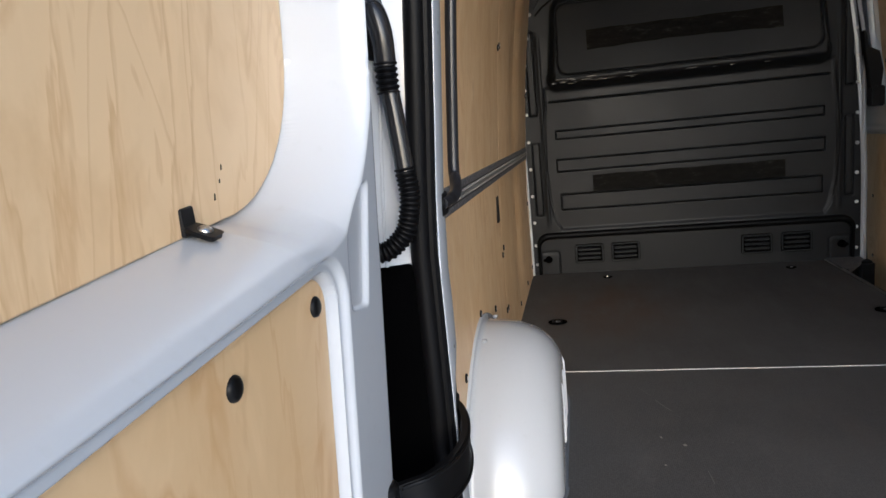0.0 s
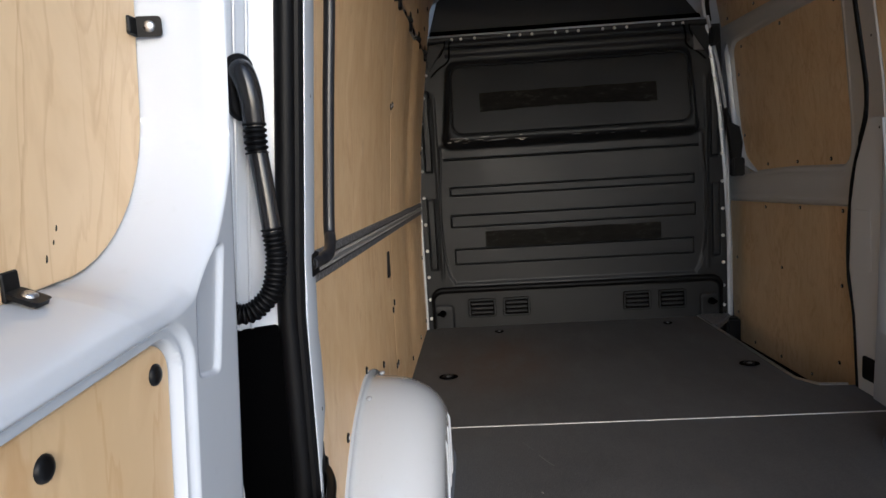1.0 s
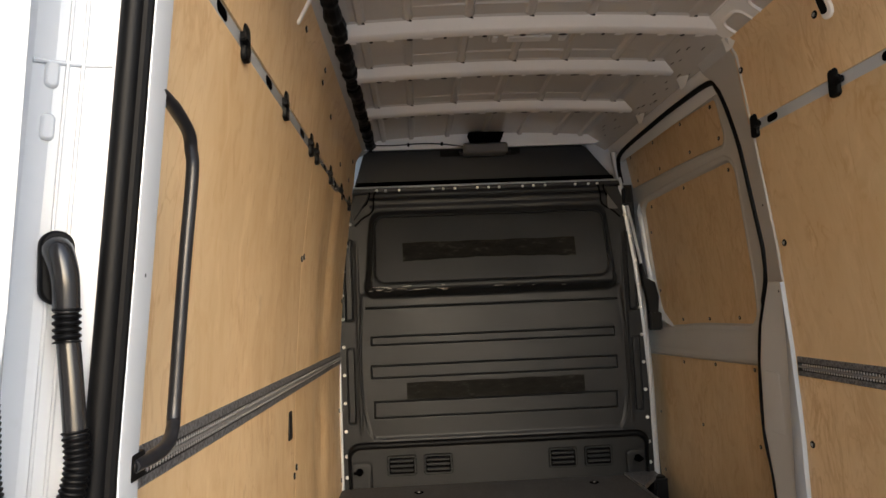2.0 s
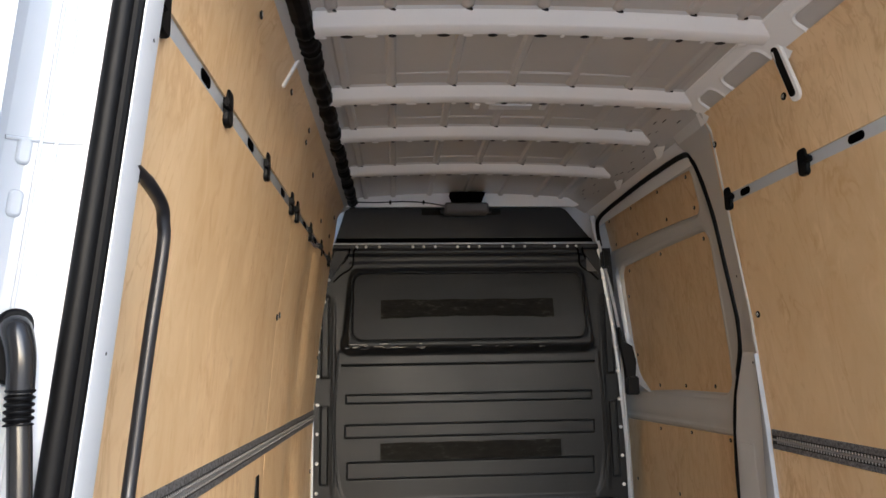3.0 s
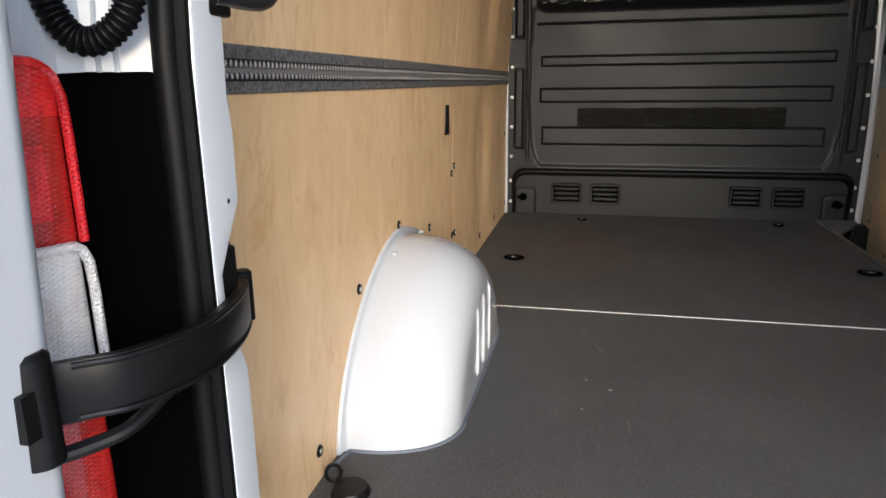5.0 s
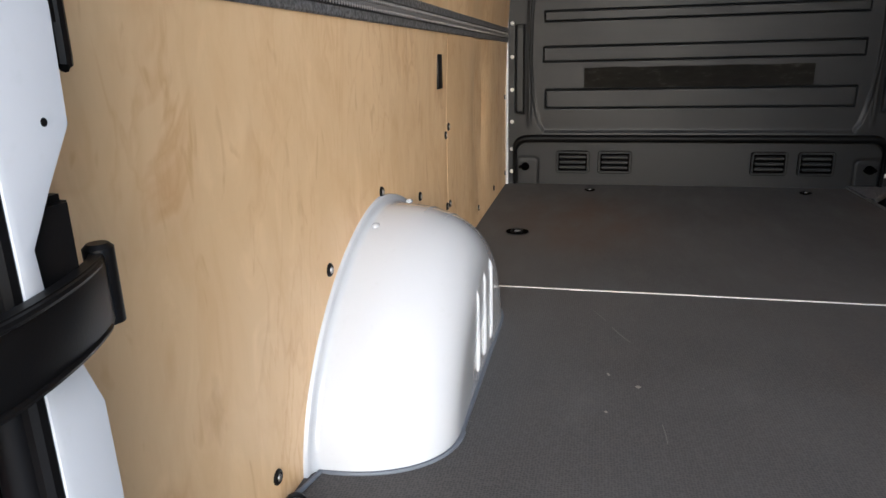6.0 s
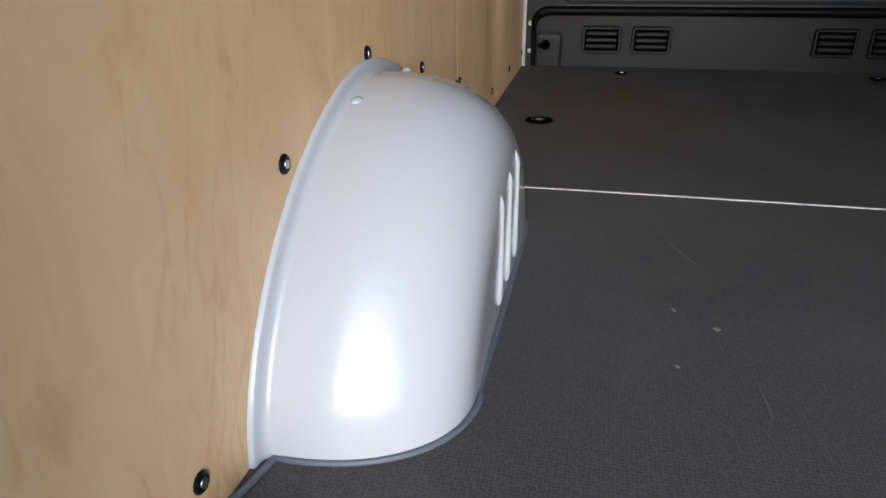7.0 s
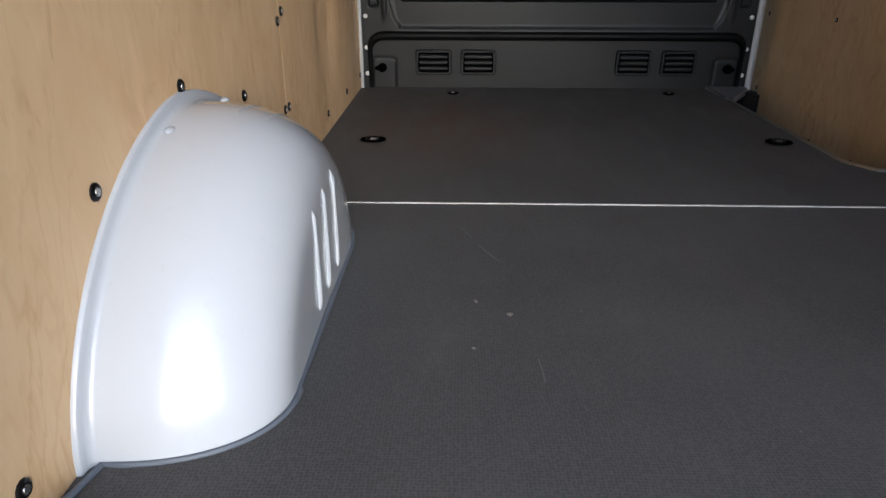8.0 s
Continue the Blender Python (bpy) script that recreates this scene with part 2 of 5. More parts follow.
# ---- mesh helpers ----
def obj(name, bm, material, parent=None, label="", sharp=35):
    """One mesh object out of a bmesh."""
    me = bpy.data.meshes.new(name)
    bmesh.ops.recalc_face_normals(bm, faces=bm.faces)
    bm.to_mesh(me)
    bm.free()
    for m in material if isinstance(material, (list, tuple)) else [material]:
        me.materials.append(m)
    me.set_sharp_from_angle(angle=radians(sharp))
    # large and many-sided faces are plane
    me.polygons.foreach_set("use_smooth", [len(p.vertices) < 5 and p.area < 0.02 for p in me.polygons])
    ob = new(name, me)
    if parent is not None:
        ob.parent = parent
    return tagged(ob, label) if label else ob


part = obj


def base(name, label, category, kind="", group=""):
    return tagged(new(name), label, category, group, kind)


def shared(name, me, m, parent):
    """A repeat of a piece: an object of its own on one mesh."""
    ob = new(name, me)
    ob.parent = parent
    ob.matrix_basis = m
    return ob


def box(bm, x0, x1, y0, y1, z0, z1, bev=0.0):
    r = bmesh.ops.create_cube(bm, size=1.0, matrix=Matrix.Translation(((x0 + x1) / 2, (y0 + y1) / 2, (z0 + z1) / 2)) @ Matrix.Diagonal((x1 - x0, y1 - y0, z1 - z0, 1)))
    if bev:
        edges = {e for v in r["verts"] for e in v.link_edges}
        bmesh.ops.bevel(bm, geom=list(edges), offset=bev, segments=2, affect="EDGES")
    return bm


def sweep(bm, pts, radius, sides=12, flat=1.0, closed_ends=True, up=None):
    """A tube along points; radius is a number or one for each point; flat squeezes it across."""
    pts = [Vector(p) for p in pts]
    rad = radius if isinstance(radius, (list, tuple)) else [radius] * len(pts)
    ref = Vector(up) if up else None
    rings, side = [], None
    for i, p in enumerate(pts):
        d = (pts[min(i + 1, len(pts) - 1)] - pts[max(i - 1, 0)]).normalized()
        if ref is not None:
            side = d.cross(ref).normalized()
        elif side is None:
            side = d.orthogonal().normalized()
        else:
            side = (side - d * side.dot(d)).normalized()
        other = d.cross(side)
        ring = []
        for k in range(sides):
            a = 2 * math.pi * k / sides
            ring.append(bm.verts.new(p + side * math.cos(a) * rad[i] * flat + other * math.sin(a) * rad[i]))
        rings.append(ring)
    for a, b in zip(rings, rings[1:]):
        for k in range(sides):
            bm.faces.new((a[k], a[(k + 1) % sides], b[(k + 1) % sides], b[k]))
    if closed_ends:
        bm.faces.new(rings[0][::-1])
        bm.faces.new(rings[-1])
    return bm


def smooth(pts, n=8):
    """Points along a Catmull-Rom curve."""
    p = [Vector(q) for q in pts]
    p = [2 * p[0] - p[1]] + p + [2 * p[-1] - p[-2]]
    out = []
    for i in range(1, len(p) - 2):
        for k in range(n):
            t = k / n
            a, b, c, d = p[i - 1], p[i], p[i + 1], p[i + 2]
            out.append(0.5 * (2 * b + (c - a) * t + (2 * a - 5 * b + 4 * c - d) * t * t + (3 * b - a - 3 * c + d) * t ** 3))
    return out + [p[-2]]


def evenly(pts, step):
    """The same line with points at even steps."""
    out, left = [pts[0].copy()], step
    for a, b in zip(pts, pts[1:]):
        d = (b - a).length
        while d >= left:
            a = a + (b - a) * (left / d)
            out.append(a.copy())
            d, left = (b - a).length, step
        left -= d
    return out


def rrect(u0, u1, v0, v1, r, n=6):
    """A rounded rectangle, anticlockwise."""
    out = []
    for cu, cv, a0 in ((u1 - r, v0 + r, -90), (u1 - r, v1 - r, 0), (u0 + r, v1 - r, 90), (u0 + r, v0 + r, 180)):
        for k in range(n + 1):
            a = radians(a0 + 90 * k / n)
            out.append((cu + r * math.cos(a), cv + r * math.sin(a)))
    return out


def inset(pts, d):
    out, n = [], len(pts)
    for i, p in enumerate(pts):
        a, b = Vector(pts[i - 1]), Vector(pts[(i + 1) % n])
        t = (b - a).normalized()
        out.append((p[0] - t.y * d, p[1] + t.x * d))
    return out


def plate(bm, pts, where, w0, w1, bev=0.0):
    """An outline given thickness from w0 to w1 with a rounded front edge; where(u, v, w) lays it into the world."""
    levels = [(pts, w0), (pts, w1 - (bev if w1 > w0 else -bev)), (inset(pts, bev * 0.4), w1 - (bev * 0.3 if w1 > w0 else -bev * 0.3)), (inset(pts, bev), w1)] if bev else [(pts, w0), (pts, w1)]
    rings = [[bm.verts.new(where(u, v, w)) for u, v in ring] for ring, w in levels]
    n = len(pts)
    for a, b in zip(rings, rings[1:]):
        for k in range(n):
            bm.faces.new((a[k], a[(k + 1) % n], b[(k + 1) % n], b[k]))
    bm.faces.new(rings[0][::-1])
    bm.faces.new(rings[-1])
    return bm


def on_x(x, s=1):
    return lambda u, v, w: (x + s * w, u, v)


def on_y(y, s=-1):
    return lambda u, v, w: (u, y + s * w, v)


def on_z(z):
    return lambda u, v, w: (u, v, z + w)


def mirror(bm):
    for v in bm.verts:
        v.co.x = 2 * C - v.co.x
    return bm


def grid_mesh(name, xs, ys, place, material, parent=None, label="", sharp=60):
    """A sheet from arrays: place(A, B) gives world arrays over the grid of xs and ys."""
    a, b = np.meshgrid(xs, ys)
    pts = np.stack(place(a, b), -1).reshape(-1, 3)
    nx, ny = len(xs), len(ys)
    i = np.arange(nx - 1)[None, :] + nx * np.arange(ny - 1)[:, None]
    quads = np.stack([i, i + 1, i + nx + 1, i + nx], -1).reshape(-1, 4)
    me = bpy.data.meshes.new(name)
    me.from_pydata(pts.tolist(), [], quads.tolist())
    me.materials.append(material)
    me.polygons.foreach_set("use_smooth", [True] * len(me.polygons))
    me.set_sharp_from_angle(angle=radians(sharp))
    ob = new(name, me)
    if parent is not None:
        ob.parent = parent
    return tagged(ob, label) if label else ob


def sstep(d, w):
    """0 outside (d > w/2) to 1 inside (d < -w/2)."""
    t = np.clip(0.5 - d / w, 0, 1)
    return t * t * (3 - 2 * t)


def sd_rect(u, v, u0, u1, v0, v1, r):
    """Distance to a rounded rectangle, negative inside."""
    du = np.abs(u - (u0 + u1) / 2) - (u1 - u0) / 2 + r
    dv = np.abs(v - (v0 + v1) / 2) - (v1 - v0) / 2 + r
    return np.minimum(np.maximum(du, dv), 0) + np.hypot(np.maximum(du, 0), np.maximum(dv, 0)) - r


def groove(d, w):
    return np.exp(-(d / w) ** 2)


def fine_steps(even, marks, reach, step):
    """An even row of numbers with closer steps round the marks."""
    near = [m + d for m in marks for d in np.arange(-reach, reach + step / 2, step)]
    out = np.unique(np.round(np.concatenate([even, near]), 5))
    return out[(out >= even[0]) & (out <= even[-1])]


# ---- wall profile ----
Z_PROF = [-0.3, 0.0, 0.45, 0.75, 1.1, 1.43, 1.77, 1.90]
X_PROF = [-0.89, -0.89, -0.89, -0.878, -0.853, -0.81, -0.767, -0.70]


def lx(z):
    """Inner face of the left-hand lining at a height; the right-hand one is its mirror image."""
    return np.interp(z, Z_PROF, X_PROF)


def lean(z):
    """How far the rear pillar leans inwards at a height."""
    return max(0.0, z - 0.75) * 0.08


# ---- small repeated pieces ----
def screw_mesh():
    bm = bmesh.new()
    prof = [(0.0095, 0.0), (0.0093, 0.0018), (0.0075, 0.0034), (0.0058, 0.0036), (0.0050, 0.0022)]
    rings = [[bm.verts.new((x, r * math.cos(a), r * math.sin(a))) for a in [2 * math.pi * k / 12 for k in range(12)]] for r, x in prof]
    for a, b in zip(rings, rings[1:]):
        for k in range(12):
            bm.faces.new((a[k], a[(k + 1) % 12], b[(k + 1) % 12], b[k]))
    head = [[bm.verts.new((x, r * math.cos(a), r * math.sin(a))) for a in [2 * math.pi * k / 12 for k in range(12)]] for r, x in ((0.0049, 0.0022), (0.0042, 0.0042))]
    for k in range(12):
        bm.faces.new((head[0][k], head[0][(k + 1) % 12], head[1][(k + 1) % 12], head[1][k])).material_index = 1
    bm.faces.new(head[1]).material_index = 1
    me = bpy.data.meshes.new("screw")
    bmesh.ops.recalc_face_normals(bm, faces=bm.faces)
    bm.to_mesh(me)
    bm.free()
    me.materials.append(BLACK)
    me.materials.append(STEEL)
    me.polygons.foreach_set("use_smooth", [True] * len(me.polygons))
    me.set_sharp_from_angle(angle=radians(40))
    return me


def dome_mesh(name, r, h, material, n=12):
    bm = bmesh.new()
    prof = [(r, 0.0), (r * 0.96, h * 0.5), (r * 0.7, h * 0.9), (r * 0.3, h)]
    rings = [[bm.verts.new((x, q * math.cos(a), q * math.sin(a))) for a in [2 * math.pi * k / n for k in range(n)]] for q, x in prof]
    for a, b in zip(rings, rings[1:]):
        for k in range(n):
            bm.faces.new((a[k], a[(k + 1) % n], b[(k + 1) % n], b[k]))
    bm.faces.new(rings[-1])
    me = bpy.data.meshes.new(name)
    bmesh.ops.recalc_face_normals(bm, faces=bm.faces)
    bm.to_mesh(me)
    bm.free()
    me.materials.append(material)
    me.polygons.foreach_set("use_smooth", [True] * len(me.polygons))
    return me


SCREW = screw_mesh()
RIVET = dome_mesh("rivet", 0.0085, 0.006, SILVER)
# black domes that stand in for the dark of holes and shaded gaps
DARK_SPOT = dome_mesh("dark_spot", 0.0085, 0.002, BLACK)
RIM_TAB = dome_mesh("tab", 0.0085, 0.003, WHITE_LIT)


def pocket_mesh():
    """The end of a pressed bead: a half-round that swells towards the roof bow."""
    bm = bmesh.new()
    sweep(bm, [(0, -0.062, 0.008), (0, -0.045, 0.004), (0, -0.02, 0.001), (0, 0.012, -0.001), (0, 0.024, -0.001)], [0.004, 0.012, 0.0165, 0.018, 0.0175], 14)
    for v in bm.verts:
        v.co.z *= 0.62
    me = bpy.data.meshes.new("pocket")
    bmesh.ops.recalc_face_normals(bm, faces=bm.faces)
    bm.to_mesh(me)
    bm.free()
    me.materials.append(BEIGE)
    me.polygons.foreach_set("use_smooth", [len(p.vertices) < 5 for p in me.polygons])
    return me


POCKET = pocket_mesh()


def turned(x, y, z, rz, s=1.0, tilt=0.0):
    return pose(x, y, z, 0, tilt, rz) @ Matrix.Diagonal((s, s, s, 1))


# ---- ground ----
# unseen ground sheet, made very pale to bounce light up to the roof
bm = bmesh.new()
bmesh.ops.create_grid(bm, x_segments=8, y_segments=8, size=400, matrix=Matrix.Translation((0, 0, -0.66)))
tagged(obj("ground", bm, CONCRETE), "unseen concrete ground, kept pale to bounce light into the van", "ground", kind="structure")

# ---- floor ----
floor = base("floor", "dark brown-grey anti-slip plywood load floor with scuffs", "floor", "structure")
SEAM = 1.747
X_L, X_R, X_STEP = -0.905, 0.825, 0.648
bm = bmesh.new()
plate(bm, [(X_L, 0.10), (X_R, 0.10), (X_R, SEAM - 0.004), (X_L, SEAM - 0.004)], on_z(0), -0.02, 0.0, 0.001)
part("floor_board", bm, FLOOR, floor)
bm = bmesh.new()
plate(bm, [(X_L, SEAM + 0.004), (X_R, SEAM + 0.004), (X_R, 2.02), (0.70, 2.03), (X_STEP, 2.12), (X_STEP - 0.012, 3.262), (X_L, 3.262)], on_z(0), -0.02, 0.0, 0.001)
part("floor_board", bm, FLOOR, floor)
bm = bmesh.new()
box(bm, X_L, X_R, SEAM - 0.0036, SEAM + 0.0036, -0.02, 0.0015)
part("joint_strip", bm, SILVER, floor, "pale aluminium joint strip across the floor")


def floor_mark(pts, width, name="scratch"):
    """A thin pale scratch or fleck on the boards."""
    bm = bmesh.new()
    sweep(bm, [(x, y, 0.0002) for x, y in pts], [width * (0.5 + 0.5 * math.sin(math.pi * (k + 0.5) / len(pts))) for k in range(len(pts))], 5)
    for v in bm.verts:
        v.co.z = max(0.0, v.co.z * 0.15)
    part(name, bm, FAINT if name == "scratch" else SCUFF, floor, "pale mark in the floor's coating")


floor_mark([(-0.455, 1.60), (-0.440, 1.57), (-0.425, 1.535)], 0.0010)
floor_mark([(-0.412, 1.50), (-0.398, 1.465), (-0.385, 1.44), (-0.374, 1.42)], 0.0018)
floor_mark([(-0.372, 1.209), (-0.368, 1.212), (-0.364, 1.209)], 0.0065, "paint_fleck")
floor_mark([(-0.335, 1.08), (-0.332, 1.05), (-0.331, 1.02)], 0.0011)
floor_mark([(-0.432, 1.105), (-0.428, 1.108)], 0.004, "paint_fleck")
floor_mark([(-0.425, 1.26), (-0.422, 1.25)], 0.003, "paint_fleck")
floor_mark([(-0.70, 1.045), (-0.66, 1.03)], 0.0009)
bm = bmesh.new()
sweep(bm, [(X_STEP - 0.010, 3.26, 0.002), (X_STEP + 0.002, 2.12, 0.002), (0.70, 2.035, 0.002), (0.80, 2.025, 0.002)], 0.0065, 8)
part("edge_strip", bm, ALU, floor, "worn aluminium nosing along the step cut-out")
bm = bmesh.new()
box(bm, -0.96, 0.98, 0.10, 3.60, -0.26, -0.24)
part("step_tray", bm, BLACK, floor, "black plastic step tray below the floor")
bm = bmesh.new()
box(bm, X_STEP - 0.05, X_STEP - 0.03, 2.05, 3.4, -0.24, -0.02)
part("riser", bm, BLACK, floor)
bm = bmesh.new()
box(bm, X_STEP - 0.05, 0.98, 2.0, 2.02, -0.24, -0.02)
part("riser", bm, BLACK, floor)


# ---- lining of the side walls ----
def panel(name, y0, y1, z0, z1, parent, flip=False, screws=(), bow=0.0, label="", thick=0.009):
    """A sheet of plywood that follows the wall's profile, with its screws."""
    ys = np.linspace(y0, y1, 41 if bow else 3)
    zs = np.array(sorted({z0, z1, *[z for z in Z_PROF if z0 < z < z1], *np.linspace(z0, z1, 9)}))

    def face(y, z):
        t = (y - y0) / (y1 - y0)
        free = np.clip(np.abs(z - 0.70) / 0.22, 0.0, 1.0) * np.clip(z / 0.40, 0.0, 1.0)
        return lx(z) + bow * free * (np.sin(t * 11.0) * 0.6 + np.sin(t * 23.0 + 1.0) * 0.22) * np.sin(math.pi * t)

    bm = bmesh.new()
    front = [[bm.verts.new((face(y, z), y, z)) for y in ys] for z in zs]
    back = [[bm.verts.new((lx(z) - thick, y, z)) for y in ys] for z in zs]
    for i in range(len(zs) - 1):
        for j in range(len(ys) - 1):
            bm.faces.new((front[i][j], front[i][j + 1], front[i + 1][j + 1], front[i + 1][j]))
            bm.faces.new((back[i][j], back[i + 1][j], back[i + 1][j + 1], back[i][j + 1]))
    rim = [(0, j) for j in range(len(ys))] + [(i, len(ys) - 1) for i in range(1, len(zs))] + [(len(zs) - 1, j) for j in range(len(ys) - 2, -1, -1)] + [(i, 0) for i in range(len(zs) - 2, 0, -1)]
    for (a, b), (c, d) in zip(rim, rim[1:] + rim[:1]):
        bm.faces.new((front[a][b], back[a][b], back[c][d], front[c][d]))
    if flip:
        mirror(bm)
    ob = part(name, bm, PLY, parent, label)
    for y, z in screws:
        x = face(y, z)
        shared("screw", SCREW, turned(2 * C - x if flip else x, y, z, 180 if flip else 0, 1.25), ob)
    return ob


def shell(parent, y0, y1, flip=False, material=None):
    """The painted steel skin behind the lining, closed to the outside."""
    bm = bmesh.new()
    zs = [-0.45, 0.0, 0.45, 0.75, 1.1, 1.43, 1.77, 1.93]
    inn = [[bm.verts.new((lx(z) - 0.012, y, z)) for z in zs] for y in (y0, y1)]
    out = [[bm.verts.new((min(lx(z) - 0.06, -0.97 if z < 0.9 else -0.97 + (z - 0.9) * 0.16), y, z)) for z in zs] for y in (y0, y1)]
    n = len(zs)
    for k in range(n - 1):
        bm.faces.new((inn[0][k], inn[1][k], inn[1][k + 1], inn[0][k + 1]))
        bm.faces.new((out[0][k], out[0][k + 1], out[1][k + 1], out[1][k]))
        bm.faces.new((inn[0][k], inn[0][k + 1], out[0][k + 1], out[0][k]))
        bm.faces.new((inn[1][k], out[1][k], out[1][k + 1], inn[1][k + 1]))
    bm.faces.new((inn[0][0], out[0][0], out[1][0], inn[1][0]))
    bm.faces.new((inn[0][-1], inn[1][-1], out[1][-1], out[0][-1]))
    if flip:
        mirror(bm)
    return part("steel_skin", bm, PRIMER, parent)


Z_RAIL0, Z_RAIL1 = 0.670, 0.733       # lashing rail
Z_UP0, Z_UP1 = 1.497, 1.532           # bare metal beam with cut-outs
Z_TOP = 1.875
wall_left = base("wall_left", "birch plywood lined van side wall with screwed sheets", "wall", "structure")
shell(wall_left, 0.40, 3.30)
YS = 1.912
low_screws = [(0.743, 0.057), (0.984, 0.288), (1.279, 0.359), (1.582, 0.286), (1.893, 0.19), (1.893, 0.40)]
panel("plywood_panel", 0.335, YS - 0.0015, 0.0, 0.712, wall_left, False, low_screws)
panel("plywood_panel", 0.335, YS - 0.0015, 0.712, Z_UP0, wall_left, False, [(1.893, 1.13)])
panel("plywood_panel", YS + 0.0015, 3.235, 0.0, 0.712, wall_left, False, [(1.932, 0.19), (1.932, 0.42), (2.45, 0.058), (2.826, 0.06), (3.20, 0.06), (3.20, 0.42)], 0.022)
panel("plywood_panel", YS + 0.0015, 3.235, 0.712, Z_UP0, wall_left, False, [(1.932, 1.14), (3.20, 1.0)], 0.022)
panel("plywood_panel", 0.335, YS - 0.0015, Z_UP1, Z_TOP, wall_left, False, [(1.893, 1.80), (1.52, 1.79), (1.06, 1.79)])
panel("plywood_panel", YS + 0.0015, 2.72, Z_UP1, Z_TOP, wall_left, False, [(1.935, 1.77), (2.2, 1.72), (2.62, 1.62)])
panel("plywood_panel", 2.722, 3.27, Z_UP1, Z_TOP, wall_left, False, [(3.0, 1.62), (3.1, 1.74)])
bm = bmesh.new()
plate(bm, rrect(1.785, 1.834, 0.535, 0.625, 0.003, 2), on_x(float(lx(0.58)) + 0.001), -0.004, 0.003, 0.001)
part("cut_out", bm, BLACK, wall_left, "dark slot cut in the plywood")

wall_right = base("wall_right", "birch plywood lined side wall behind the sliding door", "wall", "structure")
shell(wall_right, 0.40, 1.80, True)
panel("plywood_panel", 0.335, 1.775, 0.0, 0.712, wall_right, True, [(1.74, 0.45), (1.74, 0.23), (1.74, 0.06), (0.8, 0.3), (1.3, 0.35)])
panel("plywood_panel", 0.335, 1.775, 0.712, Z_UP0, wall_right, True, [(1.735, 1.11), (1.0, 1.1)])
panel("plywood_panel", 0.335, 1.80, Z_UP1, 1.828, wall_right, True, [(1.775, 1.716), (1.345, 1.72), (0.9, 1.72)])


def lashing_rail(parent_name, y0, y1, flip, label):
    """A galvanised rail with two toothed tracks."""
    root = base(parent_name, label, "rail")
    x = -0.884
    def tilt(bm):
        for v in bm.verts:
            v.co.z += 0 if flip else np.interp(v.co.y, [0.4, 3.2], [0.026, -0.004])

    bm = bmesh.new()
    prof = [(-0.006, Z_RAIL0), (0.006, Z_RAIL0), (0.008, Z_RAIL0 + 0.003), (0.008, Z_RAIL0 + 0.028), (0.0055, Z_RAIL0 + 0.0295), (0.0055, Z_RAIL0 + 0.0335), (0.008, Z_RAIL0 + 0.035), (0.008, Z_RAIL1 - 0.003), (0.006, Z_RAIL1), (-0.006, Z_RAIL1)]
    a = [bm.verts.new((x + u, y0, v)) for u, v in prof]
    b = [bm.verts.new((x + u, y1, v)) for u, v in prof]
    n = len(prof)
    for k in range(n):
        bm.faces.new((a[k], b[k], b[(k + 1) % n], a[(k + 1) % n]))
    bm.faces.new(a)
    bm.faces.new(b[::-1])
    tilt(bm)
    if flip:
        mirror(bm)
    part("channel", bm, ZINC, root)
    for z0, z1 in ((0.0160, 0.0262), (0.0336, 0.0445)):
        bm = bmesh.new()
        box(bm, x + 0.004, x + 0.0086, y0 + 0.004, y1 - 0.004, Z_RAIL0 + z0, Z_RAIL0 + z1)
        tilt(bm)
        part("slot_track", mirror(bm) if flip else bm, DARK, root)
    bm = bmesh.new()
    box(bm, x + 0.004, x + 0.0096, y0 + 0.002, y1 - 0.002, Z_RAIL0 + 0.0272, Z_RAIL0 + 0.0326)
    tilt(bm)
    part("middle_web", mirror(bm) if flip else bm, TEETH, root)
    bm = bmesh.new()
    for i in range(int((y1 - y0 - 0.03) / 0.0125)):
        y = y0 + 0.012 + i * 0.0125
        for base_z, tip in ((0.0270, 0.0185), (0.0330, 0.0420)):
            q = [(x + 0.0088, y - 0.0046, Z_RAIL0 + base_z), (x + 0.0088, y + 0.0046, Z_RAIL0 + base_z), (x + 0.0088, y + 0.0022, Z_RAIL0 + tip), (x + 0.0088, y - 0.0022, Z_RAIL0 + tip), (x + 0.0112, y, Z_RAIL0 + (base_z + tip) / 2)]
            v = [bm.verts.new(p) for p in q]
            for k in range(4):
                bm.faces.new((v[k], v[(k + 1) % 4], v[4]))
    tilt(bm)
    if flip:
        mirror(bm)
    tagged(part("teeth", bm, TEETH, root, "two rows of small pressed steel teeth", 20), kind="stuff")
    return root


lashing_rail("lashing_rail", 0.345, 3.23, False, "galvanised lashing rail with toothed tracks on the plywood")
lashing_rail("lashing_rail", 0.345, 1.765, True, "galvanised lashing rail ending at the sliding door pillar")


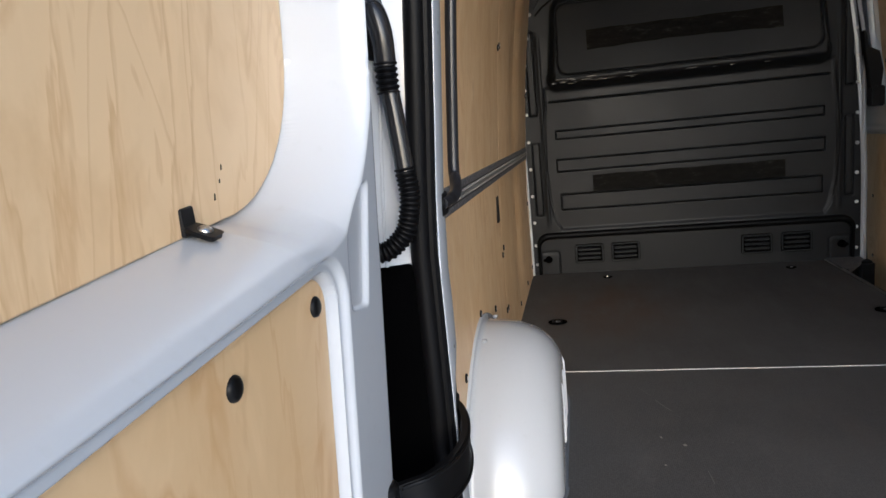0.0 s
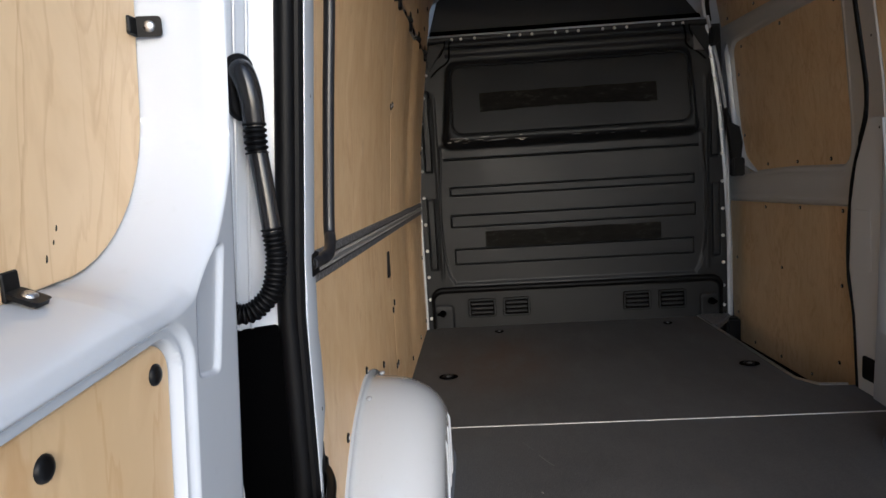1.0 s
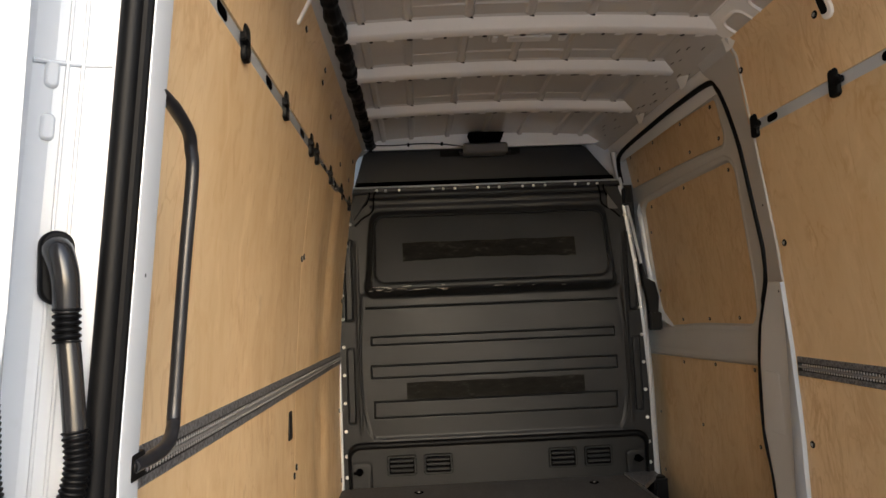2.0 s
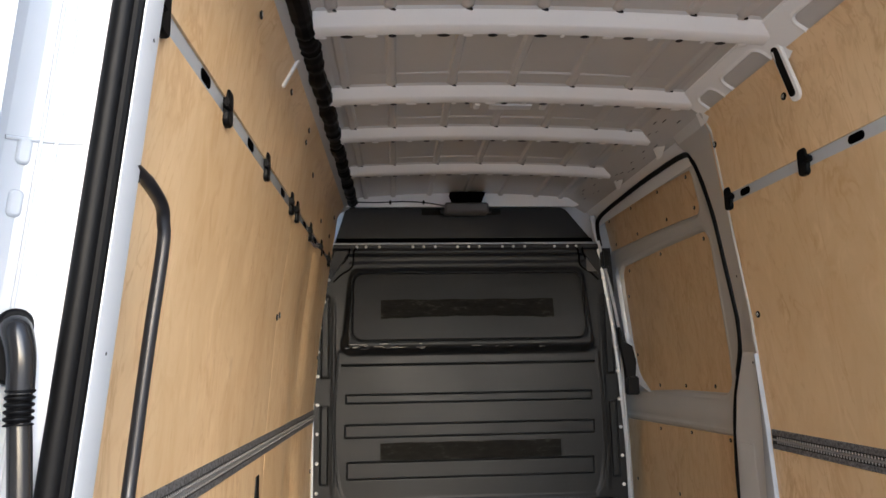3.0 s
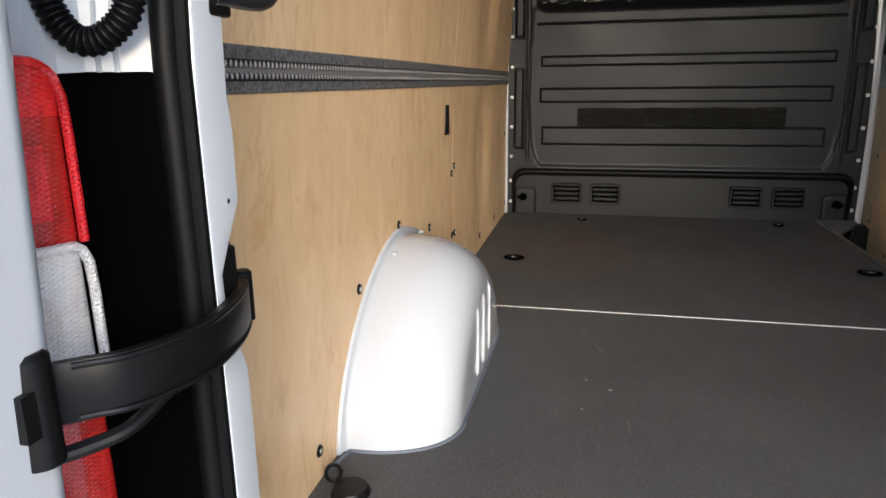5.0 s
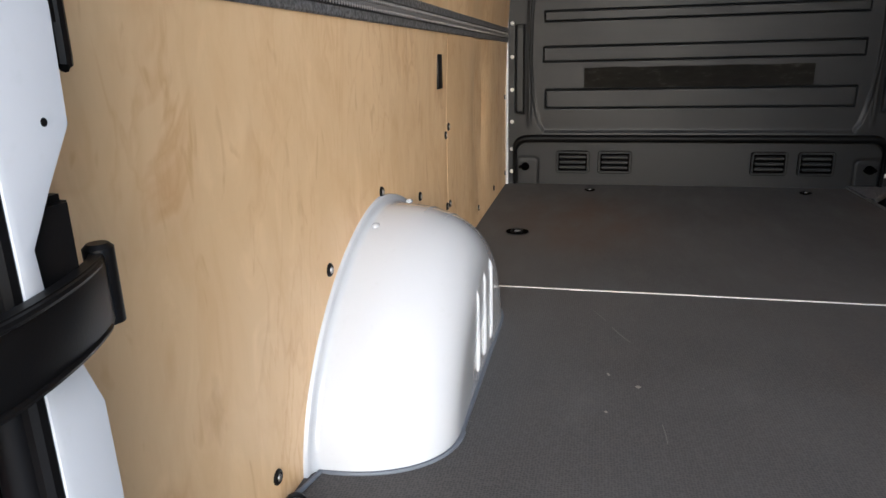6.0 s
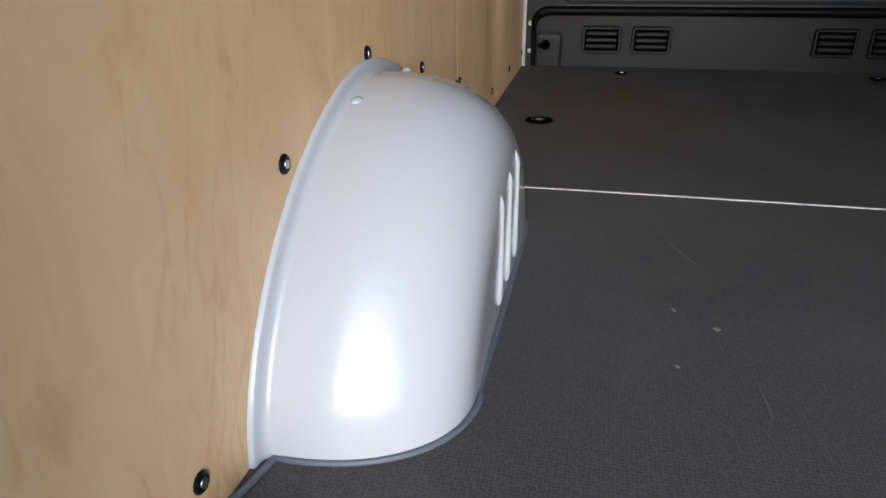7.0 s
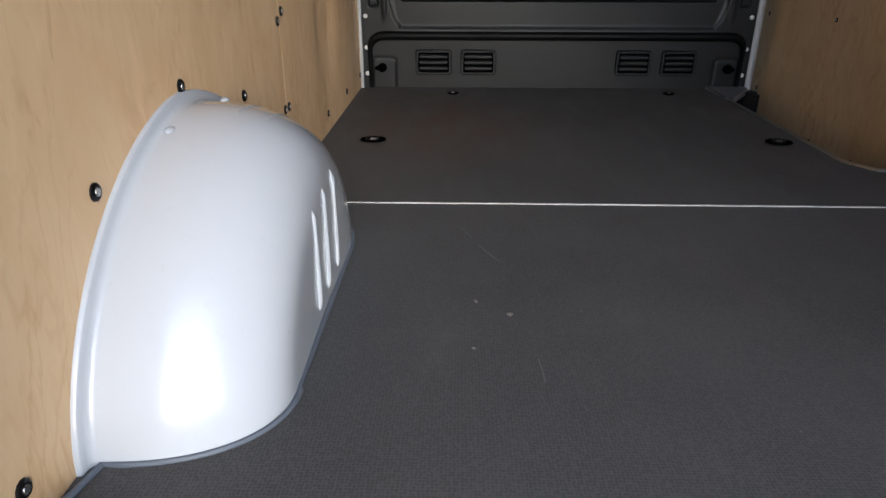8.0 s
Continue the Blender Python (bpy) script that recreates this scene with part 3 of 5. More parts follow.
def beam(flip, y0, y1, pockets, slots, label):
    """The bare painted beam between upper and lower sheets, with cut-outs and black clips."""
    root = base("side_beam", label, "beam", "structure")
    z = (Z_UP0 + Z_UP1) / 2
    x = lx(z)
    bm = bmesh.new()
    box(bm, x - 0.02, x - 0.003, y0, y1, Z_UP0 - 0.006, Z_UP1 + 0.006, 0.002)
    if flip:
        mirror(bm)
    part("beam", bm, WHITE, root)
    for y in slots:
        bm = bmesh.new()
        plate(bm, rrect(y - 0.03, y + 0.03, z - 0.012, z + 0.012, 0.011, 4), on_x(x - 0.0035), -0.002, 0.003, 0.001)
        part("slot", mirror(bm) if flip else bm, COVER, root)
    for y in pockets:
        bm = bmesh.new()
        plate(bm, rrect(y - 0.021, y + 0.021, z - 0.040, z + 0.040, 0.013, 4), on_x(x - 0.004), 0, 0.013, 0.004)
        box(bm, x + 0.002, x + 0.016, y - 0.045, y - 0.012, z - 0.010, z + 0.008, 0.003)
        part("clip", mirror(bm) if flip else bm, RUBBER, root)
    return root


beam(False, 0.335, 3.26, [0.55, 0.955, 1.39, 1.83, 1.96, 2.34, 2.74, 3.1], [0.80, 1.20, 1.68, 2.2, 2.55, 2.9], "white painted beam with slots and black clips above the plywood")
beam(True, 0.335, 1.80, [1.76, 1.325, 0.9], [1.655, 1.11, 0.7], "white painted beam with slots and black clips beside the sliding door")

# tabs that hang over the upper sheets: a broad slotted one and a narrow plain one
for flip, y, w, z0 in ((False, 1.43, 0.009, 1.765), (True, 1.288, 0.023, 1.684)):
    side = (lambda u, v, w: (2 * C - float(lx(v)) - w, u, v)) if flip else (lambda u, v, w: (float(lx(v)) + w, u, v))
    bm = bmesh.new()
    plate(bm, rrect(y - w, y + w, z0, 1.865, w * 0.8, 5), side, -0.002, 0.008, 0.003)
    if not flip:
        tagged(obj("beam_tab", bm, WHITE_LIT), "narrow white painted tab over the plywood edge", "tab", kind="structure")
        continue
    tab = tagged(obj("beam_tab", bm, WHITE_LIT), "white painted slotted tab over the plywood edge", "tab", kind="structure")
    bm = bmesh.new()
    plate(bm, rrect(y - 0.012, y + 0.016, 1.698, 1.842, 0.011, 4), side, 0.0, 0.0125)
    part("slot", bm, RUBBER, tab)

# ---- roof ----
ceiling = base("ceiling", "grey-white painted ribbed steel van roof, unlined", "ceiling", "structure")
RX0, RX1 = -0.70, 0.62


BEADS = [C + k for k in (-0.568, -0.412, -0.206, 0.0, 0.206, 0.412, 0.556)]


def skin(a, b):
    s = (a - C) / 0.70
    z = 1.925 - 0.035 * s ** 2 - 0.05 * np.clip(np.abs(s) - 0.86, 0, 1) * 8
    for x in BEADS:
        z = z - 0.012 * sstep(np.abs(a - x) - 0.013, 0.007)
    return a, b, z


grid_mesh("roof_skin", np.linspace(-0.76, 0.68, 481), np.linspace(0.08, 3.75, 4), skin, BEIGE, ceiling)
bm = bmesh.new()
box(bm, -0.95, 0.87, 0.08, 3.8, 1.985, 2.0)
part("outer_roof", bm, WHITE, ceiling)


def bow(y):
    """A pressed roof bow: a bright sloping face that hangs from a flange, a turned-down end and the ends of the roof's beads."""
    xs = [RX0 + 0.015, RX0 + 0.04, RX0 + 0.08, *np.linspace(RX0 + 0.15, RX1 - 0.15, 11), RX1 - 0.07, RX1 - 0.02, RX1 + 0.02, RX1 + 0.034, RX1 + 0.042, RX1 + 0.046]
    low = lambda x: 1.858 - 0.022 * ((x - C) / 0.68) ** 2 - 0.060 * max(0.0, (x - RX1 - 0.016) / 0.03) ** 2
    strips = []
    for prof in ([(-0.053, 0.060), (-0.050, 0.053), (-0.046, 0.049), (-0.016, 0.026), (-0.008, 0.022), (0.032, 0.020), (0.038, 0.0215), (0.041, 0.026), (0.058, 0.062)], [(-0.128, 0.068), (-0.122, 0.061), (-0.056, 0.057), (-0.050, 0.050)]):
        bm = bmesh.new()
        rings = [[bm.verts.new((x, y + u, low(x) + v)) for u, v in prof] for x in xs]
        for a, b in zip(rings, rings[1:]):
            for k in range(len(prof) - 1):
                bm.faces.new((a[k], b[k], b[k + 1], a[k + 1]))
        bm.faces.new(rings[0])
        bm.faces.new(rings[-1][::-1])
        strips.append(bm)
    ob = part("roof_bow", strips[0], WHITE_LIT, ceiling)
    part("flange", strips[1], BEIGE, ob, "dull beige-grey flange of the bow")
    for x in BEADS:
        shared("pocket", POCKET, pose(x, y - 0.082, low(x) + 0.060, -6, 0, 0), ob)
        # black spot in place of the shadow between bead end and bow
        shared("pocket_shade", DARK_SPOT, pose(x, y - 0.0545, low(x) + 0.0525, 0, 90, 0) @ Matrix.Rotation(radians(25), 4, "Y") @ Matrix.Diagonal((1.5, 1.15, 2.0, 1)), ob)
    for k in range(-9, 10):
        x = C + k * 0.068 + random.uniform(-0.012, 0.012)
        shared("notch", RIM_TAB if k % 2 else DARK_SPOT, pose(x, y + 0.0405, low(x) + 0.020, 0, 90, 0) @ Matrix.Diagonal((0.5, 1.1, random.uniform(0.7, 2.4), 1)), ob)
    return ob


for y in (0.36, 0.80, 1.27, 1.775, 2.185, 2.705):
    bow(y)
bm = bmesh.new()
plate(bm, [(-0.74, 1.845), (0.60, 1.845), (0.66, 1.87), (0.66, 1.96), (-0.74, 1.96)], on_y(3.31), 0, 0.012, 0.004)
part("header", bm, WHITE_LIT, ceiling, "white painted front header of the roof")

# curved pressing in the roof skin
bm = bmesh.new()
sweep(bm, [(0.02 + 0.09 * math.cos(a), 2.42 + 0.05 * math.sin(a), 1.937) for a in [math.pi * (1.05 + 0.9 * k / 14) for k in range(15)]], 0.006, 8)
part("pressing", bm, PRIMER, ceiling)

# side of the roof above the sliding door
bm = bmesh.new()
sec = [(0.76, 1.74), (0.735, 1.785), (0.70, 1.82), (0.655, 1.865), (0.63, 1.905), (0.67, 1.955), (0.80, 1.90)]
for y0, y1 in ((1.79, 3.55),):
    a = [bm.verts.new((x, y0, z)) for x, z in sec]
    b = [bm.verts.new((x, y1, z)) for x, z in sec]
    for k in range(len(sec)):
        bm.faces.new((a[k], b[k], b[(k + 1) % len(sec)], a[(k + 1) % len(sec)]))
    bm.faces.new(a)
    bm.faces.new(b[::-1])
rail_over = tagged(obj("roof_side_rail", bm, WHITE_LIT), "white painted roof rail over the sliding door", "roof rail", kind="structure")
for i in range(26):
    x, y = random.uniform(0.575, 0.665), 1.86 + i * 0.052
    z = float(skin(np.array([x]), 0, )[2][0])
    shared("dark_spot", DARK_SPOT, turned(x - 0.0005, y, z - 0.0008, 180, random.uniform(0.9, 1.5), -55), rail_over)

# rail over the right-hand lining, its sloping face pierced along the edge of the plywood
CUTS = ((1.670, 0.050), (1.445, 0.106), (1.05, 0.106), (0.65, 0.106))


def slope(a, b, into=0.0):
    return 0.664 - 0.814 * b + 0.581 * into, a, 1.826 + 0.581 * b + 0.814 * into


def rail_face(a, b):
    hole = np.min([sd_rect(a, b, y - w, y + w, -0.02, 0.056, 0.022) for y, w in CUTS], axis=0)
    return slope(a, b, 0.026 * sstep(hole, 0.005) - 0.004 * sstep(np.abs(hole - 0.008) - 0.004, 0.006))


rail_rear = base("roof_side_rail", "white painted roof rail with oval cut-outs over the plywood", "roof rail", "structure")
grid_mesh("rail_face", fine_steps(np.linspace(0.34, 1.79, 90), [y + s * w for y, w in CUTS for s in (-1, 1)], 0.026, 0.003), np.linspace(-0.004, 0.104, 40), rail_face, WHITE_LIT, rail_rear)
# dark grey plate in each cut-out stands in for its unlit depth
for y, w in CUTS:
    bm = bmesh.new()
    plate(bm, rrect(y - w + 0.004, y + w - 0.004, 0.0, 0.052, 0.018, 5), lambda u, v, q: slope(u, v, 0.024 - q), -0.001, 0.001)
    part("cut_out", bm, GREY_AND_SHADE, rail_rear)
bm = bmesh.new()
sec = [(0.70, 1.822), (0.672, 1.823), (0.70, 1.865), (0.63, 1.92), (0.578, 1.884), (0.57, 1.90), (0.57, 1.94), (0.70, 1.93)]
a = [bm.verts.new((x, 0.34, z)) for x, z in sec]
b = [bm.verts.new((x, 1.79, z)) for x, z in sec]
for k in range(len(sec)):
    bm.faces.new((a[k], b[k], b[(k + 1) % len(sec)], a[(k + 1) % len(sec)]))
part("rail_back", bm, WHITE_LIT, rail_rear)

# ragged black sealing foam in the corner of roof and wall
bm = bmesh.new()
line = [(-0.686 + 0.010 * noise.noise((0, y * 9, 0)), y, 1.872 + 0.008 * noise.noise((3, y * 8, 0))) for y in np.linspace(0.30, 3.33, 240)]
sweep(bm, line, [0.030 + 0.009 * noise.noise((7, y * 14, 2)) + 0.006 * noise.noise((1, y * 55, 4)) for _, y, _ in line], 10)
tagged(obj("foam_seal", bm, RUBBER), "ragged black foam seal between roof and plywood", "seal", kind="structure")

# ---- partition ----
HW_Z, HW = [0.0, 1.1, 1.35, 1.62], [0.848, 0.848, 0.81, 0.752]
bulkhead = base("bulkhead", "dark grey pressed partition with ribs, vents and scuffs", "bulkhead", "structure")


def face_y(s, z):
    u = s * np.interp(z, HW_Z, HW)
    y = np.full_like(u, Y_BULK)
    side = np.interp(z, [0.26, 0.29, 0.34, 0.42, 0.60, 0.80, 0.95], [0.672, 0.690, 0.706, 0.721, 0.734, 0.728, 0.716])
    low = np.maximum(np.abs(u) - side, np.maximum(0.252 - z, z - 1.03))
    y = y + 0.010 * sstep(low, 0.02) + 0.006 * groove(np.abs(u) - side - 0.004, 0.0032) * sstep(np.abs(z - 0.64) - 0.37, 0.03)
    half = np.interp(z, [1.0, 1.05, 1.48], [0.70, 0.69, 0.655])
    up = sd_rect(u / half * 0.68, z, -0.68, 0.68, 1.02, 1.482, 0.055)
    edge = np.where(z < 1.10, 0.055, 0.04)
    swell = 0.016 + 0.089 * np.clip((1.50 - z) / 0.44, 0, 1)
    y = y - swell * sstep(up + 0.012, edge) - 0.010 * sstep(up + 0.012, edge) * sstep(low, 0.02)
    inner = sd_rect(u, z, -0.635, 0.635, 1.085, 1.452, 0.055)
    y = y - 0.0045 * sstep(inner + 0.004, 0.008) + 0.009 * groove(inner - 0.003, 0.0031)
    for z0, z1, w in ((0.753, 0.797, 0.672), (0.575, 0.640, 0.676), (0.362, 0.447, 0.664)):
        r = sd_rect(u, z, -w, w, z0, z1, 0.004)
        y = y + 0.010 * groove(r, 0.0030) - 0.003 * sstep(r + 0.003, 0.006)
    y = y + 0.011 * groove(z - 0.955, 0.004) * (np.abs(u) < 0.70)
    for s0 in (-1, 1):
        for z0, z1 in ((0.89, 1.33), (0.34, 0.74)):
            r = sd_rect(u, z, *sorted((s0 * 0.765, s0 * 0.805)), z0, z1, 0.008)
            y = y + 0.009 * groove(r, 0.0034) - 0.002 * sstep(r + 0.003, 0.008)
        y = y - 0.006 * sstep(np.abs(u - s0 * 0.738) - 0.008, 0.012) * sstep(np.abs(z - 0.80) - 0.50, 0.08)
        r = sd_rect(u, z, *sorted((s0 * 0.80, s0 * 0.695)), -0.1, 0.125, 0.02)
        y = y + 0.005 * groove(r, 0.004)
    y = y - 0.010 * sstep(np.abs(z - 1.535) - 0.02, 0.02) * (np.abs(u) < 0.66) + 0.004 * groove(z - 1.565, 0.004)
    y = y - 0.014 * sstep(-(z - 1.588), 0.01)
    y = y + 0.0012 * np.sin(u * 7 + z * 5) * np.sin(z * 6)
    return y


def sheet(s, z):
    return C + s * np.interp(z, HW_Z, HW), face_y(s, z), z


us = [s * m / 0.848 for s in (-1, 1) for m in (0.672, 0.676, 0.664, 0.765, 0.805, 0.635, 0.722, 0.734)]
zs_ = fine_steps(np.linspace(0.0, 1.615, 240), [0.753, 0.797, 0.575, 0.640, 0.362, 0.447, 0.955, 1.085, 1.452, 1.565], 0.008, 0.0011)
grid_mesh("pressed_sheet", fine_steps(np.linspace(-1, 1, 300), us, 0.010, 0.0016), zs_, sheet, DARK, bulkhead)
bm = bmesh.new()
plate(bm, [(-0.95, -0.3), (0.87, -0.3), (0.80, 1.60), (-0.85, 1.60)], on_y(Y_BULK + 0.06), -0.02, 0.0)
part("backing", bm, DARK, bulkhead)
# rounded black roll that frames the foot panel, with the shadow beside it drawn in
bm = bmesh.new()
roll = rrect(C - 0.805, C + 0.805, -0.2, 0.222, 0.06, 8)
roll = [p for p in roll if p[1] > -0.01]
roll = sorted([p for p in roll if p[0] > C], key=lambda p: (p[1] - (p[0] - C) * 0.001)) + [(C, 0.222)] + sorted([p for p in roll if p[0] < C], key=lambda p: -p[1] + (p[0] - C) * -0.001)
roll = [(C + 0.805, 0.0)] + roll + [(C - 0.805, 0.0)]
sweep(bm, [(x, Y_BULK - 0.006 - 0.012 * min(1.0, max(0.0, (z - 0.13) / 0.08)), z) for x, z in roll], [0.009 + 0.009 * min(1.0, max(0.0, (z - 0.15) / 0.06)) for x, z in roll], 12)
part("roll_and_shade", bm, RUBBER, bulkhead, "black rubber roll around the foot panel, its shade included")


def vent(x0, x1, z0, z1):
    """A louvred vent: frame and three slats over a dark box."""
    bm = bmesh.new()
    outer, inn = rrect(x0, x1, z0, z1, 0.012, 4), rrect(x0 + 0.010, x1 - 0.010, z0 + 0.010, z1 - 0.010, 0.006, 4)
    yo = Y_BULK - 0.010
    rings = [[bm.verts.new((u, y, v)) for u, v in q] for q, y in ((outer, Y_BULK + 0.002), (inset(outer, 0.001), yo), (inset(inn, -0.002), yo), (inn, Y_BULK - 0.001))]
    n = len(outer)
    for a, b in zip(rings, rings[1:]):
        for k in range(n):
            bm.faces.new((a[k], a[(k + 1) % n], b[(k + 1) % n], b[k]))
    ob = part("vent", bm, DARK, bulkhead, "dark grey louvred air vent")
    bm = bmesh.new()
    plate(bm, inn, on_y(Y_BULK), -0.004, 0.0012)
    part("vent_box", bm, COVER, ob)
    bm = bmesh.new()
    plate(bm, inset(outer, -0.0035), on_y(Y_BULK), -0.004, 0.0016)
    part("rim_gap", bm, COVER, ob)
    for k in range(3):
        z = z0 + 0.014 + (z1 - z0 - 0.028) * (k + 0.5) / 3
        bm = bmesh.new()
        plate(bm, rrect(x0 + 0.014, x1 - 0.014, z - 0.008, z + 0.008, 0.007, 3), on_y(Y_BULK - 0.0014), 0, 0.011, 0.004)
        part("slat", bm, DARK, ob)


for x0, x1 in ((-0.645, -0.492), (-0.448, -0.298), (0.228, 0.378), (0.424, 0.572)):
    vent(x0, x1, 0.058, 0.160)


def on_sheet(u, v, w):
    """A place on the pressed sheet, w in front of it."""
    s = (u - C) / float(np.interp(v, HW_Z, HW))
    return u, float(face_y(np.array([s]), np.array([v]))[0]) - w, v


def residue(x0, x1, z0, z1, sag):
    bm = bmesh.new()
    n = 14
    pts = [(x0 + (x1 - x0) * k / n, z0 + sag * math.sin(math.pi * k / n) + 0.002 * math.sin(k * 2.3)) for k in range(n + 1)]
    pts += [(x1 - (x1 - x0) * k / n, z1 + 0.002 * math.sin(k * 1.7)) for k in range(n + 1)]
    plate(bm, pts, on_sheet, -0.002, 0.0035)
    part("tape_strip", bm, TAPE, bulkhead, "worn strip of old tape residue")


residue(-0.522, 0.420, 1.198, 1.302, 0.012)
residue(-0.528, 0.448, 0.4535, 0.545, 0.0)

# scuffed paint on the ledge under the upper panel
for i in range(24):
    x = C + random.uniform(-0.66, 0.66)
    if random.random() < 0.55:
        x = C - random.uniform(0.25, 0.66)
    w, z = random.uniform(0.006, 0.034), random.choice((1.045, 1.047, 1.066)) + random.gauss(0, 0.003)
    s = (x - C) / float(np.interp(z, HW_Z, HW))
    y = float(face_y(np.array([s]), np.array([z]))[0])
    bm = bmesh.new()
    plate(bm, [(x + w * u, z + 0.0026 * v * random.uniform(0.4, 1.4)) for u, v in ((-1, -0.4), (-0.3, -1), (0.5, -0.6), (1, 0.1), (0.3, 0.8), (-0.6, 0.7))], on_y(y), -0.006, 0.0018)
    part("scuff_mark", bm, LEDGE_SCUFF, bulkhead)

# rivets
for z in (0.06, 0.17, 0.30, 0.45, 0.60, 0.75, 0.90, 1.03, 1.16, 1.30, 1.42):
    hw = float(np.interp(z, HW_Z, HW)) - 0.027
    for s in (-1, 1):
        shared("rivet", RIVET, turned(C + s * hw, Y_BULK - 0.001, z, -90, 1.15), bulkhead)
for x in (-0.655, -0.605, -0.53, -0.345, -0.285, -0.22, -0.095, -0.032, 0.028, 0.158, 0.22, 0.285, 0.455, 0.53, 0.58):
    shared("rivet", RIVET, turned(x, Y_BULK - 0.015, 1.601, -90, 0.95), bulkhead)
for s in (-1, 1):
    bm = bmesh.new()
    pts = [(C + s * u, v) for u, v in ((0.745, 1.44), (0.765, 1.50), (0.735, 1.58), (0.660, 1.585), (0.664, 1.56), (0.692, 1.516))]
    plate(bm, pts if s > 0 else pts[::-1], on_y(Y_BULK), -0.004, 0.014, 0.004)
    part("corner_bracket", bm, DARK, bulkhead)
    for hook in ([(0.617, 1.597), (0.633, 1.575), (0.636, 1.51), (0.655, 1.478), (0.70, 1.45), (0.742, 1.41)], [(0.655, 1.592), (0.664, 1.56), (0.675, 1.535), (0.70, 1.510), (0.745, 1.498)]):
        bm = bmesh.new()
        sweep(bm, [on_sheet(C + s * q[0], q[1], 0.002) for q in smooth(hook, 5)], 0.0048, 6)
        part("gap", bm, COVER, bulkhead)
    bm = bmesh.new()
    sweep(bm, [(C + s * 0.755, Y_BULK, 0.085), (C + s * 0.755, Y_BULK - 0.02, 0.085), (C + s * 0.752, Y_BULK - 0.03, 0.085)], [0.02, 0.018, 0.009], 10)
    box(bm, C + s * 0.755 - 0.03, C + s * 0.755 + 0.022, Y_BULK - 0.034, Y_BULK - 0.018, 0.078, 0.094, 0.004)
    part("fixing_knob", bm, COVER, bulkhead)
bm = bmesh.new()
plate(bm, rrect(0.636, 0.698, 1.458, 1.556, 0.008, 4), on_sheet, -0.004, 0.009, 0.003)
part("corner_plate", bm, GREY_AND_SHADE, bulkhead, "paler grey cover plate at the corner")
# bright edge flange each side
for s in (-1, 1):
    bm = bmesh.new()
    sweep(bm, [(C + s * (float(np.interp(z, HW_Z, HW)) - 0.004), Y_BULK - 0.016, z) for z in np.linspace(0.0, 1.63, 14)], 0.009, 8, 0.7)
    part("edge_flange", bm, WHITE, bulkhead, "white painted edge flange")
bm = bmesh.new()
box(bm, C - 0.75, C + 0.75, Y_BULK - 0.012, Y_BULK + 0.01, 1.616, 1.626, 0.003)
part("top_flange", bm, WHITE, bulkhead)
# upper part over the cab, set back
bm = bmesh.new()
plate(bm, [(-0.80, 1.60), (0.745, 1.60), (0.56, 1.835), (0.53, 1.85), (-0.70, 1.85), (-0.73, 1.83)], on_y(3.345), -0.01, 0.004, 0.003)
part("upper_panel", bm, DARK, bulkhead, "dark grey upper panel over the cab")
bm = bmesh.new()
plate(bm, [(-0.79, 1.575), (0.735, 1.575), (0.700, 1.668), (-0.775, 1.668)], on_y(3.340), -0.004, 0.006, 0.002)
part("shelf_edge", bm, COVER, bulkhead)
bm = bmesh.new()
plate(bm, [(-0.29, 1.805), (0.17, 1.805), (0.17, 1.842), (-0.29, 1.842)], on_y(3.341), -0.002, 0.002)
part("tape_strip", bm, TAPE, bulkhead, "worn strip of old tape residue")
# painted frame beside the upper panel
bm = bmesh.new()
plate(bm, [(-0.985, -0.45), (0.985, -0.45), (0.985, 2.0), (-0.985, 2.0)], on_y(3.50), -0.02, 0.0)
plate(bm, [(-0.985, 1.56), (0.985, 1.56), (0.985, 2.0), (-0.985, 2.0)], on_y(3.375), -0.01, 0.0)
tagged(obj("wall_front", bm, WHITE), "white painted frame around the cab opening", "wall", kind="structure")

# ---- sliding door ----
sliding_door = base("sliding_door", "closed sliding door, grey-white frame lined with plywood", "sliding door", "structure")


def dx(z):
    """Inner face of the sliding door at a height."""
    return float(np.interp(z, [-0.2, 0.70, 1.0, 1.5, 1.82, 1.95], [0.905, 0.905, 0.895, 0.85, 0.795, 0.77]))


def door_plate(name, pts, material, w0, w1, bev, label="", screws=()):
    """A sheet on the sliding door: outline in y and z, standing w1 inwards of the door's face."""
    bm = bmesh.new()
    dense = []
    for a, b in zip(pts, pts[1:] + pts[:1]):
        n = max(1, int(abs(b[1] - a[1]) / 0.12))
        dense += [(a[0] + (b[0] - a[0]) * k / n, a[1] + (b[1] - a[1]) * k / n) for k in range(n)]
    plate(bm, dense, lambda u, v, w: (dx(v) - w, u, v), w0, w1, bev)
    bm.faces.ensure_lookup_table()
    bmesh.ops.triangulate(bm, faces=[f for f in bm.faces if len(f.verts) > 4])
    ob = part(name, bm, material, sliding_door, label)
    for y, z in screws:
        shared("screw", SCREW, turned(dx(z) - w1, y, z, 180, 0.9), ob)
    return ob


def strip_frame(pts, w, d, material=None):
    """A rounded member along points in y and z."""
    bm = bmesh.new()
    wide = [w * min(1.0, 0.15 + 0.25 * k, 0.15 + 0.25 * (len(pts) - 1 - k)) for k in range(len(pts))]
    sweep(bm, [(dx(z) - d, y, z) for y, z in pts], wide, 10, 0.45, True, (1, 0, 0))
    return part("frame_member", bm, material or PRIMER, sliding_door)


